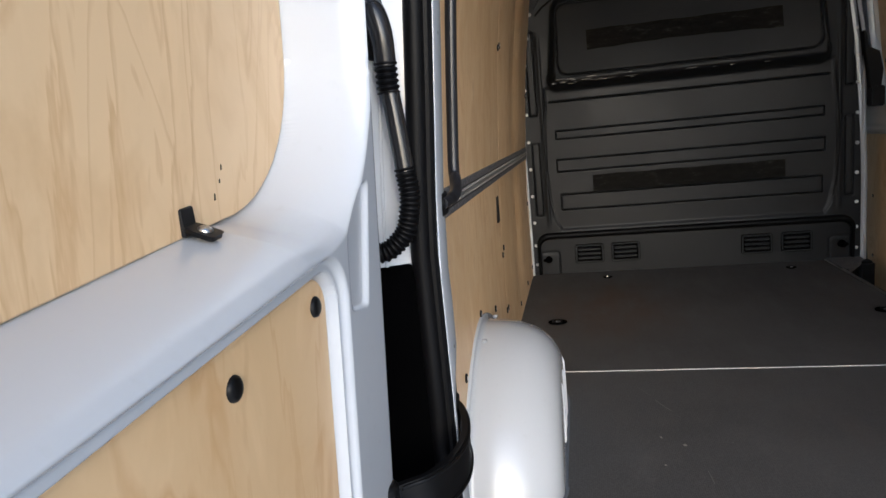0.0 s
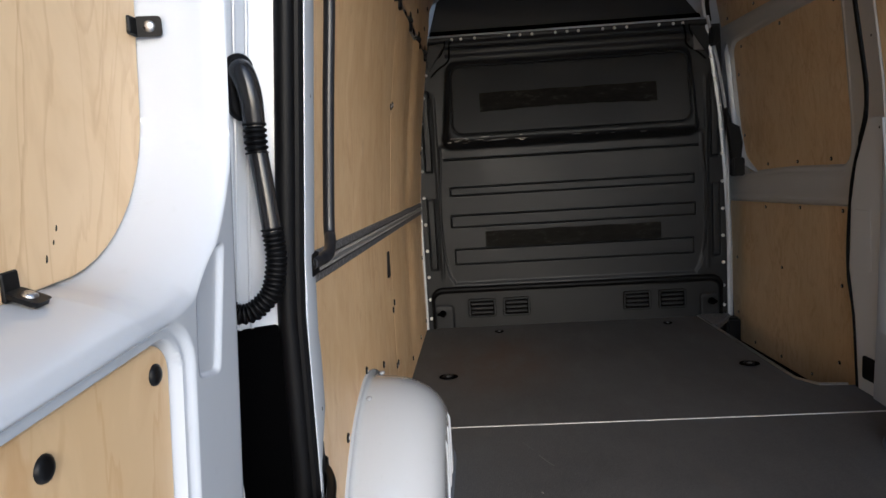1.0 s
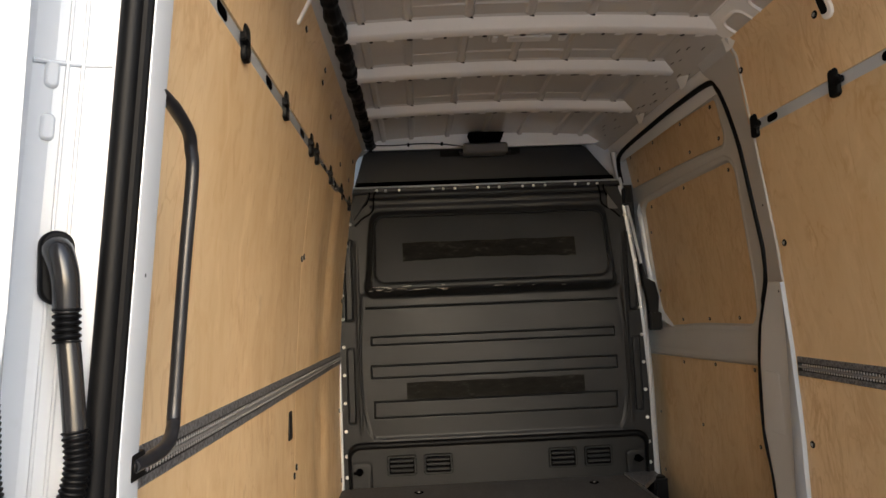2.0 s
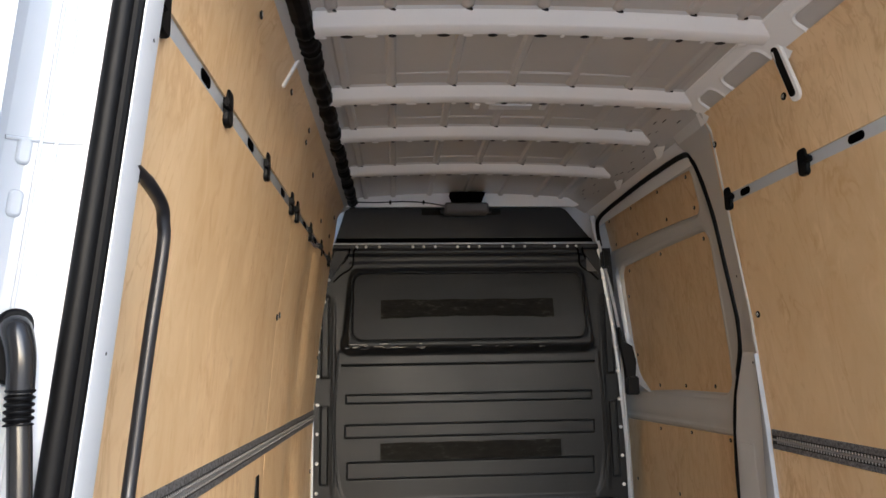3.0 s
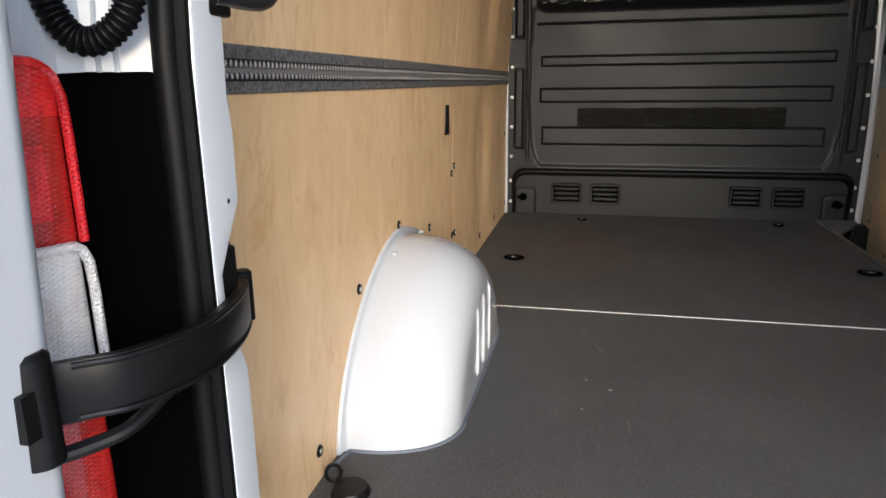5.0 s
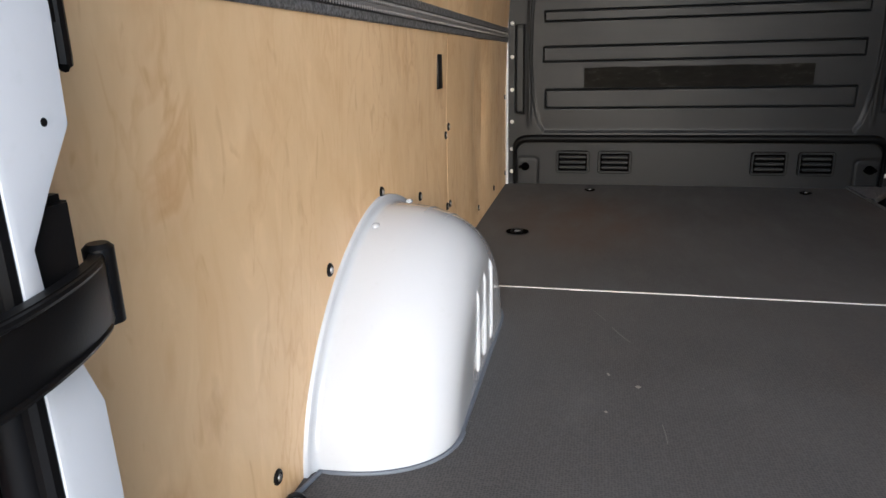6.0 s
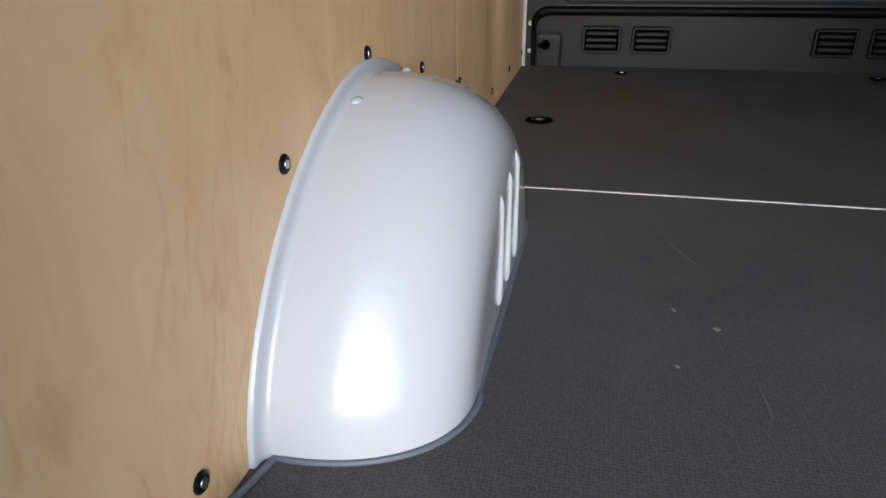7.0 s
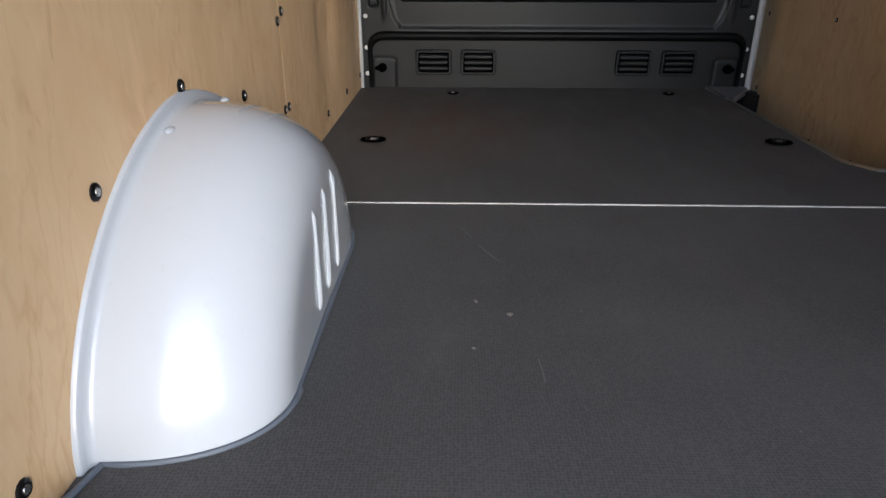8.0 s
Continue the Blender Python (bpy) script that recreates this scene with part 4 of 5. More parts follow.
# pressed inner frame with three sunk fields
def field_upper(y, z):
    return sd_rect(y, z - np.interp(y, [2.2, 2.68, 3.44], [-0.012, 0.004, 0.012]), 2.19, 3.60, 1.570, 1.772, 0.05)


def field_middle(y, z):
    d = sd_rect(y, z - np.interp(y, [2.15, 2.7, 3.26], [0.016, 0.010, -0.020]) * np.interp(z, [0.9, 1.3], [1.0, 0.4]), 2.165, 3.265, 0.802, 1.492, 0.085)
    return np.maximum(d, (y - 3.13 + 0.85 * (0.83 - z)) * 0.76 - 0.06)


def field_lower(y, z):
    return sd_rect(y, z - np.interp(y, [2.15, 3.44], [0.012, -0.020]), 2.128, 3.60, -0.30, 0.655, 0.03)


def door_frame(a, b):
    w = 0.020 * np.ones_like(a)
    for f in (field_upper, field_middle, field_lower):
        d = f(a, b)
        w = w - 0.020 * sstep(d + 0.002, 0.011) + 0.003 * sstep(np.abs(d - 0.016) - 0.004, 0.010)
    belt = np.abs(b - np.interp(a, [2.1, 3.4], [0.742, 0.708]))
    w = w + 0.007 * sstep(belt - 0.030, 0.022) * sstep(-(a - 2.20), 0.05)
    return np.interp(b, [-0.2, 0.70, 1.0, 1.5, 1.82, 1.95], [0.905, 0.905, 0.895, 0.85, 0.795, 0.77]) - w, a, b


ys_ = fine_steps(np.linspace(1.95, 3.60, 110), [2.19, 2.165, 2.128, 3.25], 0.03, 0.004)
zs_ = fine_steps(np.linspace(-0.24, 1.93, 130), [0.655, 0.81, 1.49, 1.575, 1.772], 0.03, 0.004)
grid_mesh("door_pressing", ys_, zs_, door_frame, PRIMER, sliding_door)
bm = bmesh.new()
zz = [-0.24, 0.0, 0.70, 1.0, 1.25, 1.5, 1.66, 1.82, 1.95]
rows = [[bm.verts.new((dx(z) + 0.06, y, z)) for y in (1.82, 3.6)] for z in zz]
for a, b in zip(rows, rows[1:]):
    bm.faces.new((a[0], a[1], b[1], b[0]))
part("door_skin", bm, PRIMER, sliding_door)


def lining(name, field, y0, y1, z0, z1, screws):
    """A plywood sheet cut to a sunk field, a little smaller than it."""
    bm = bmesh.new()
    zs, cols = np.linspace(z0, z1, 900), []
    for y in fine_steps(np.linspace(y0, y1, 50), [y0 + 0.05, y1 - 0.05], 0.05, 0.004):
        inside = zs[field(np.full_like(zs, y), zs) < -0.008]
        if len(inside) > 8:
            cols.append([bm.verts.new((dx(z) - 0.0005, y, z)) for z in np.linspace(inside[0], inside[-1], 14)])
    for a, b in zip(cols, cols[1:]):
        for k in range(13):
            bm.faces.new((a[k], a[k + 1], b[k + 1], b[k]))
    front = bmesh.ops.extrude_face_region(bm, geom=bm.faces[:])
    bmesh.ops.translate(bm, vec=(-0.004, 0, 0), verts=[v for v in front["geom"] if isinstance(v, bmesh.types.BMVert)])
    ob = part(name, bm, PLY, sliding_door)
    for y, z in screws:
        shared("screw", SCREW, turned(dx(z) - 0.0045, y, z, 180, 0.9), ob)


lining("plywood_panel", field_lower, 2.10, 3.46, -0.17, 0.68, [(2.98, 0.615), (2.616, 0.632), (2.258, 0.638), (2.80, 0.33), (2.26, 0.332), (2.277, 0.006), (3.36, 0.308), (3.35, -0.009), (3.12, -0.128), (2.807, -0.118), (2.503, -0.112)])
lining("plywood_panel", field_middle, 2.14, 3.29, 0.78, 1.52, [(2.94, 0.832), (2.63, 0.840), (2.34, 0.848), (3.15, 1.445), (2.70, 1.468), (2.24, 1.46), (3.215, 1.31), (3.215, 0.988)])
lining("plywood_panel", field_upper, 2.16, 3.50, 1.55, 1.80, [(2.27, 1.735), (2.58, 1.748), (2.94, 1.752), (3.3, 1.755), (2.93, 1.612), (2.55, 1.608), (2.26, 1.598), (3.27, 1.614)])
door_plate("bottom_seal", [(2.06, -0.236), (3.46, -0.236), (3.46, -0.172), (2.15, -0.142), (2.10, -0.13)], COVER, -0.006, 0.012, 0.004, "black rubber seal under the door")
strip_frame(smooth([(3.06, 0.79), (3.20, 0.86), (3.255, 0.97), (3.28, 1.1), (3.285, 1.2), (3.285, 1.4), (3.30, 1.50)], 5), 0.034, 0.012, WHITE)


# rubber seal round the opening
bm = bmesh.new()
sx = lambda z: 2 * C - float(lx(z)) + 0.012
loop = smooth([(2.0, -0.02), (2.03, 0.265), (2.072, 0.44), (2.045, 0.69), (2.0, 0.83), (1.912, 0.985), (1.893, 1.10), (1.898, 1.29), (1.907, 1.48), (1.938, 1.62), (1.975, 1.71), (2.04, 1.76), (2.34, 1.771), (2.69, 1.769), (3.145, 1.753), (3.233, 1.70), (3.24, 1.60)], 7)
sweep(bm, [(sx(q[1]), q[0], q[1]) for q in loop], [0.006 if p[1] < 0.9 else 0.0115 for p in loop], 10)
tagged(obj("door_seal", bm, RUBBER), "black rubber seal around the sliding door opening", "seal", kind="structure")
# pillar between the side lining and the sliding door
bm = bmesh.new()
zz = [-0.02, 0.265, 0.44, 0.69, 0.83, 0.985, 1.1, 1.29, 1.48, 1.62, 1.71, 1.76, 1.80, 1.88]
ye = [1.995, 2.025, 2.067, 2.04, 1.995, 1.905, 1.888, 1.893, 1.902, 1.933, 1.97, 2.02, 2.05, 2.06]
rows = []
for z, y in zip(zz, ye):
    x = 2 * C - float(lx(z))
    rows.append([bm.verts.new(p) for p in ((x + 0.05, 1.776, z), (x - 0.002, 1.778, z), (x - 0.004, 1.784, z), (x + 0.003, 1.80, z), (x + 0.006, y - 0.018, z), (x + 0.010, y - 0.006, z), (x + 0.02, y, z), (x + 0.06, y + 0.012, z))])
for a, b in zip(rows, rows[1:]):
    for k in range(7):
        bm.faces.new((a[k], a[k + 1], b[k + 1], b[k]))
pillar = tagged(obj("pillar", bm, PRIMER), "grey-white painted door pillar beside the sliding door", "pillar", kind="structure")
# bright return that widens towards the floor
bm = bmesh.new()
rows = []
for z in (0.0, 0.25, 0.5, 0.75, 0.92, 0.98):
    x, w = 2 * C - float(lx(z)), np.interp(z, [0.0, 0.5, 0.98], [0.088, 0.062, 0.006])
    rows.append([bm.verts.new(p) for p in ((x - 0.001, 1.777, z), (x - 0.012, 1.779, z), (x - 0.013, 1.782, z), (x - 0.006, 1.782 + w, z), (x + 0.004, 1.784 + w, z))])
for a, b in zip(rows, rows[1:]):
    for k in range(4):
        bm.faces.new((a[k], a[k + 1], b[k + 1], b[k]))
part("return_strip", bm, WHITE, pillar, "white painted return beside the plywood")
bm = bmesh.new()
plate(bm, rrect(1.905, 2.005, 0.445, 0.665, 0.010, 4), lambda u, v, w: (2 * C - float(lx(v)) + 0.006 - w, u, v), 0, 0.0025, 0.002)
part("pressed_panel", bm, PRIMER, pillar)
bm = bmesh.new()
plate(bm, rrect(1.87, 1.95, 0.05, 0.135, 0.010, 4), lambda u, v, w: (2 * C - float(lx(v)) + 0.006 - w, u, v), 0, 0.008, 0.003)
part("striker_plate", bm, BLACK, pillar, "black plastic striker plate")
for z in (0.95, 0.17, 1.25):
    shared("dark_spot", DARK_SPOT, turned(2 * C - float(lx(z)) + 0.003, 1.825, z, 180, 0.5), pillar)
# front pillar, latch and strap by the partition
bm = bmesh.new()
sweep(bm, [(2 * C - float(lx(z)) + 0.008, 3.262, z) for z in np.linspace(-0.02, 1.78, 14)], 0.016, 8, 1.4)
tagged(obj("pillar", bm, WHITE), "white painted front pillar behind the partition edge", "pillar", kind="structure")
latch = base("door_latch", "black sliding door latch by the partition", "latch")
bm = bmesh.new()
plate(bm, [(0.800, 0.86), (0.852, 0.86), (0.862, 0.95), (0.845, 1.035), (0.800, 1.06), (0.782, 1.14), (0.770, 1.135), (0.775, 1.05), (0.792, 0.95)], on_y(3.19), 0, 0.03, 0.006)
part("lever", bm, BLACK, latch)
bm = bmesh.new()
box(bm, 0.800, 0.862, 3.14, 3.20, 0.775, 0.872, 0.006)
part("lock_body", bm, BLACK, latch)
bm = bmesh.new()
box(bm, 0.715, 0.755, 3.19, 3.245, 1.47, 1.57, 0.008)
tagged(obj("door_stop", bm, BLACK), "black rubber door stop at the partition corner", "door stop")
bm = bmesh.new()
box(bm, 0.764, 0.838, 3.15, 3.225, -0.24, 0.003, 0.012)
tagged(obj("step_hinge", bm, BLACK), "black guide block in the step by the partition", "guide block")
bm = bmesh.new()
plate(bm, [(0.635, 3.03), (0.655, 2.98), (0.80, 3.20), (0.80, 3.25), (0.635, 3.25)], on_z(0.0), -0.012, 0.012, 0.003)
tagged(obj("corner_plate", bm, ZINC), "grey painted corner plate on the floor by the step", "plate", kind="structure")


# ---- wheel arches ----
def wheel_arch(flip, label):
    root = base("wheel_arch", label, "wheel arch")
    yc, xw, xi, rf = 1.262, -0.889, -0.674, 0.15
    w = xi - xw

    def point(u, d, t):
        """A place on the tub: u from the wall, shrunk by d, t from the rear foot (0) over the top to the front foot (pi)."""
        ct, st, e = math.cos(t), math.sin(t), 1.75
        sc = (abs(ct) ** e + abs(st) ** e) ** (-1 / e)
        a = 0.420 - d if ct > 0 else 0.430 - d * 1.45
        return Vector((xw + u, yc - a * sc * ct, max(0.336 - d * 0.95, 0.0) * sc * st - 0.002))

    across = [(-0.001, -0.020), (0.004, -0.0195), (0.006, -0.017), (0.0065, -0.009), (0.009, -0.004), (0.013, -0.0005), (0.018, 0.0)]
    for k in range(1, 21):
        t = math.pi / 2 * k / 20
        across.append((0.018 + (w - 0.018) * math.sin(t) ** 0.88, rf * (1 - max(math.cos(t), 0.0) ** 0.88)))
    across += [(w + 0.0005, rf + 0.03), (w - 0.001, rf + 0.10), (w - 0.002, rf + 0.20), (w - 0.002, rf + 0.245)]
    bm = bmesh.new()
    rings, n = [], 60
    for u, d in across:
        rings.append([bm.verts.new(point(u, d, math.pi * k / n)) for k in range(n + 1)])
    for p, q in zip(rings, rings[1:]):
        for k in range(n):
            bm.faces.new((p[k], p[k + 1], q[k + 1], q[k]))
    bmesh.ops.dissolve_degenerate(bm, dist=1e-6, edges=bm.edges)
    if flip:
        mirror(bm)
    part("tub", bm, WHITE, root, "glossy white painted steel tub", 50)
    for y, z1 in ((1.172, 0.180), (1.250, 0.19), (1.335, 0.190)):
        bm = bmesh.new()
        pts = [(xi - 0.008, y, 0.028), (xi - 0.001, y, 0.042), (xi - 0.001, y, z1 - 0.02), (xi - 0.0015, y - 0.001, z1 + 0.004), (xi - 0.0065, y - 0.002, z1 + 0.024)]
        sweep(bm, smooth(pts, 4), [0.0052 * min(1.0, 0.35 + 0.16 * (16 - k)) for k in range(17)], 10, 0.8)
        part("bead", mirror(bm) if flip else bm, WHITE, root)
    for y, z in ((1.166, 0.307), (1.405, 0.302)):
        bm = bmesh.new()
        bmesh.ops.create_uvsphere(bm, u_segments=12, v_segments=8, radius=0.010, matrix=Matrix.Translation((xw + 0.022, y, z + 0.011)) @ Matrix.Diagonal((0.8, 1.3, 0.5, 1)))
        part("weld_dimple", mirror(bm) if flip else bm, WHITE, root)
    for u, t0, t1 in ((0.095, 88, 106), (0.135, 90, 110)):
        d = rf * (1 - (1 - ((u - 0.018) / (w - 0.018)) ** 2.27) ** 0.44)
        bm = bmesh.new()
        run = [point(u, d, radians(t0 + (t1 - t0) * k / 10)) for k in range(11)]
        sweep(bm, run, [0.0006 + 0.0014 * math.sin(math.pi * k / 10) for k in range(11)], 8)
        part("bead", mirror(bm) if flip else bm, WHITE, root)
    # sealant line where the tub meets the floor
    bm = bmesh.new()
    foot = [point(u, d, 0) + Vector((0.001 + 0.004 * d / rf, -0.001, 0.003)) for u, d in across[6:-4]]
    foot += [Vector((xi + 0.002, y, 0.001)) for y in (1.0, 1.2, 1.45)]
    foot += [point(u, d, math.pi) + Vector((0.002, 0.001, 0.003)) for u, d in across[-5:5:-1]]
    foot = [Vector((xw, 0.765, 0.002)), Vector((xw + 0.010, 0.795, 0.002))] + foot
    sweep(bm, foot, 0.0042, 8)
    part("sealant", mirror(bm) if flip else bm, EDGE, root, "blue-grey sealant bead along the floor")
    return root


wheel_arch(False, "glossy white wheel arch on the dark floor by the plywood")
wheel_arch(True, "glossy white wheel arch beside the sliding door pillar").matrix_basis = pose(0, -0.11, 0)


# ---- lashing rings in the floor ----
def anchor(x, y, small=False):
    s = 0.6 if small else 1.0
    root = base("lashing_ring", "black recessed lashing ring cup in the floor", "lashing ring", group="lashing rings in the floor")
    bm = bmesh.new()
    n = 20
    prof = [(0.036, 0.0), (0.035, 0.003), (0.030, 0.0035), (0.026, 0.001), (0.022, -0.004), (0.0, -0.006)]
    rings = [[bm.verts.new((s * r * 1.15 * math.cos(2 * math.pi * k / n), s * r * math.sin(2 * math.pi * k / n), z)) for k in range(n)] for r, z in prof[:-1]]
    for a, b in zip(rings, rings[1:]):
        for k in range(n):
            bm.faces.new((a[k], a[(k + 1) % n], b[(k + 1) % n], b[k]))
    bm.faces.new(rings[-1])
    for v in bm.verts:
        v.co.z += 0.0065
    part("cup", bm, COVER, root)
    bm = bmesh.new()
    sweep(bm, [(s * 0.020 * math.cos(t) - 0.002, s * 0.016 * math.sin(t), 0.0095 + 0.002 * math.sin(t)) for t in [2 * math.pi * k / 16 for k in range(17)]], s * 0.0035, 8)
    part("ring", bm, BLACK, root)
    bm = bmesh.new()
    box(bm, -0.010 * s, 0.012 * s, -0.008 * s, 0.008 * s, 0.002, 0.011, 0.002)
    part("pin", bm, STEEL, root)
    root.matrix_basis = pose(x, y, 0.0)
    return root


for x, y, small in ((-0.727, 2.311, False), (0.552, 2.318, False), (-0.482, 3.085, True), (0.429, 3.10, True)):
    anchor(x, y, small)
hook = base("lashing_ring", "black lashing ring standing up by the wheel arch foot", "lashing ring", group="lashing rings in the floor")
bm = bmesh.new()
bmesh.ops.create_cone(bm, cap_ends=True, segments=20, radius1=0.036, radius2=0.030, depth=0.012, matrix=Matrix.Translation((-0.822, 0.715, 0.006)))
part("cup", bm, BLACK, hook)
bm = bmesh.new()
sweep(bm, [(-0.862 + 0.012 * math.cos(t), 0.737 + 0.006 * math.cos(t), 0.020 + 0.016 * math.sin(t)) for t in [2 * math.pi * k / 18 for k in range(19)]], 0.0038, 8)
part("ring", bm, BLACK, hook)

# ---- rear left pillar ----
rear_pillar = base("rear_pillar", "white painted rear door pillar with dark lower cover", "pillar", "structure")


def jamb(pts, z0, z1, material, name, label="", steps=12, back=None, shift=(0, 0), sharp=35):
    """A wall that follows points in plan from z0 to z1 and leans with the pillar."""
    bm = bmesh.new()
    rows = []
    for z in np.linspace(z0, z1, steps):
        rows.append([bm.verts.new((x + shift[0] + lean(z), y + shift[1], z)) for x, y in pts])
    for a, b in zip(rows, rows[1:]):
        for k in range(len(pts) - 1):
            bm.faces.new((a[k], a[k + 1], b[k + 1], b[k]))
    if back is not None:
        bm.faces.new(rows[-1])
        bm.faces.new(rows[0][::-1])
        for a, b in zip(rows, rows[1:]):
            bm.faces.new((a[-1], a[0], b[0], b[-1]))
    return part(name, bm, material, rear_pillar, label, sharp)


PLAN = [(-0.985, 0.42), (-0.985, 0.16), (-0.978, 0.142), (-0.94, 0.128), (-0.915, 0.138), (-0.897, 0.163), (-0.884, 0.188), (-0.875, 0.203), (-0.868, 0.208), (-0.862, 0.230), (-0.850, 0.248), (-0.828, 0.266), (-0.806, 0.277), (-0.798, 0.279), (-0.793, 0.288), (-0.778, 0.2885), (-0.779, 0.291), (-0.80, 0.297), (-0.85, 0.305), (-0.895, 0.334), (-0.90, 0.42)]
jamb(PLAN, -0.3, 1.95, WHITE, "pillar_skin", "", 24, True, (0, 0), 11)
# raised step in the pillar's skin beside the hinge
jamb([(-0.886, 0.184), (-0.880, 0.182), (-0.868, 0.200), (-0.868, 0.210)], 1.16, 1.30, WHITE, "hinge_pad", "", 6, True)
for x, y in ((-0.841, 0.2545), (-0.830, 0.2635)):
    bm = bmesh.new()
    sweep(bm, [(x + lean(z), y, z) for z in (0.72, 0.75, 1.15, 1.9)], 0.0022, 8)
    part("crease", bm, WHITE, rear_pillar)
for z in (1.138, 1.192):
    bm = bmesh.new()
    plate(bm, rrect(-0.007, 0.007, z - 0.014, z + 0.014, 0.006, 5), lambda u, v, w: (-0.852 + 0.69 * u + lean(v) + 0.73 * w, 0.246 + 0.73 * u - 0.69 * w, v), -0.003, 0.005, 0.003)
    part("bump", bm, WHITE, rear_pillar)
bm = bmesh.new()
sweep(bm, [(x + lean(1.205), y - 0.001, 1.202 + 0.003 * k) for k, (x, y) in enumerate(PLAN[9:13])], 0.0024, 8)
part("seam", bm, WHITE, rear_pillar)
# dark lower cover beside the lamp
bm = bmesh.new()
cov = [(-0.876, 0.205), (-0.865, 0.229), (-0.850, 0.247), (-0.828, 0.266), (-0.806, 0.277), (-0.797, 0.281)]
rows = []
for z, w in ((0.10, 0.0), (0.60, 0.0), (0.70, 0.0), (0.712, -0.003), (0.719, -0.007), (0.722, -0.014)):
    rows.append([bm.verts.new((x + 0.006 + w * 0.6, y - 0.009 - w * 0.8, z - (0.006 if k in (0, 5) else 0))) for k, (x, y) in enumerate(cov)])
for a, b in zip(rows, rows[1:]):
    for k in range(len(cov) - 1):
        bm.faces.new((a[k], a[k + 1], b[k + 1], b[k]))
part("lower_cover", bm, COVER, rear_pillar, "matt black plastic cover beside the tail lamp")
# rubber seal on the pillar flange
bm = bmesh.new()
line = [(-0.790 + lean(z), 0.277, z) for z in np.linspace(-0.1, 1.9, 30)]
sweep(bm, line, 0.0125, 12)
part("door_seal", bm, RUBBER, rear_pillar, "black rubber door seal")
bm = bmesh.new()
sweep(bm, [(x + 0.013, y + 0.004, z) for x, y, z in line], 0.0075, 10)
part("seal_lip", bm, RUBBER, rear_pillar)
# flange with scalloped edge
bm = bmesh.new()
edge = [(0.0, 0.326), (0.36, 0.328), (0.42, 0.327), (0.455, 0.314), (0.475, 0.300), (0.53, 0.297), (0.56, 0.315), (0.595, 0.338), (0.66, 0.340), (0.70, 0.335), (0.80, 0.333), *[(z, 0.333) for z in np.linspace(0.95, 1.95, 8)]]
rows = []
for z, y in edge:
    x = -0.770 + lean(z)
    rows.append([bm.verts.new(p) for p in ((x - 0.004, 0.282, z), (x + 0.001, 0.284, z), (x + 0.002, 0.288, z), (x, y, z), (x - 0.003, y, z))])
for a, b in zip(rows, rows[1:]):
    for k in range(4):
        bm.faces.new((a[k], a[k + 1], b[k + 1], b[k]))
flange = part("flange", bm, WHITE, rear_pillar)
for y, z in ((0.320, 0.598), (0.303, 0.400), (0.312, 0.99), (0.318, 1.35)):
    shared("dark_spot", DARK_SPOT, turned(-0.7695 + lean(z), y, z, 0, 0.32), flange)
bm = bmesh.new()
box(bm, -0.796, -0.774, 0.292, 0.336, 0.480, 0.555, 0.005)
part("arm_bracket", bm, BLACK, rear_pillar)
bm = bmesh.new()
sweep(bm, smooth([(-0.800, 0.376, 0.628), (-0.800, 0.377, 0.634), (-0.800, 0.377, 0.69), (-0.800, 0.376, 0.696)], 3), [0.003, 0.005, 0.006, 0.0062, 0.0062, 0.0062, 0.006, 0.0055, 0.005, 0.003], 10)
box(bm, -0.806, -0.796, 0.295, 0.378, 0.652, 0.670, 0.002)
part("cap", bm, BLACK, rear_pillar)

# right-hand pillar closes the opening
bm = bmesh.new()
rows = []
for z in (-0.3, 0.75, 1.95):
    rows.append([bm.verts.new((2 * C - x - lean(z), y, z)) for x, y in PLAN])
for a, b in zip(rows, rows[1:]):
    for k in range(len(PLAN)):
        bm.faces.new((a[k], a[(k + 1) % len(PLAN)], b[(k + 1) % len(PLAN)], b[k]))
tagged(obj("rear_pillar", bm, WHITE), "white painted rear door pillar", "pillar", kind="structure")
bm = bmesh.new()
box(bm, -0.95, 0.87, 0.10, 0.34, 1.86, 1.985, 0.02)
tagged(obj("rear_header", bm, WHITE), "white painted header over the rear opening", "header", kind="structure")
bm = bmesh.new()
box(bm, -0.95, 0.87, 0.09, 0.16, -0.45, -0.004, 0.012)
tagged(obj("rear_sill", bm, WHITE), "white painted rear sill under the load floor", "sill", kind="structure")

# ---- grab handle ----
handle = base("grab_handle", "dark grey steel grab handle on the rear pillar", "grab handle")
hx0, hx1 = -0.770, -0.744
tube = smooth([(hx0 + 0.003, 0.322, 0.785), (hx0 + 0.006, 0.36, 0.786), (hx0 + 0.004, 0.412, 0.789), (hx0 - 0.001, 0.448, 0.803), (hx0 - 0.004, 0.464, 0.835), ((hx0 + hx1) / 2 - 0.005, 0.467, 1.0), (hx1 - 0.006, 0.467, 1.13), (hx1 - 0.004, 0.458, 1.163), (hx1 + 0.0, 0.435, 1.182), (hx1 + 0.004, 0.37, 1.196), (hx1 + 0.003, 0.322, 1.202)], 6)
bm = bmesh.new()
sweep(bm, tube, [0.0085 if 5 < i < len(tube) - 6 else 0.0075 for i in range(len(tube))], 14)
part("bar", bm, plastic("dark_coated_steel", (0.012, 0.0125, 0.015), 0.3, 0.1, 300.0, 0.3), handle)
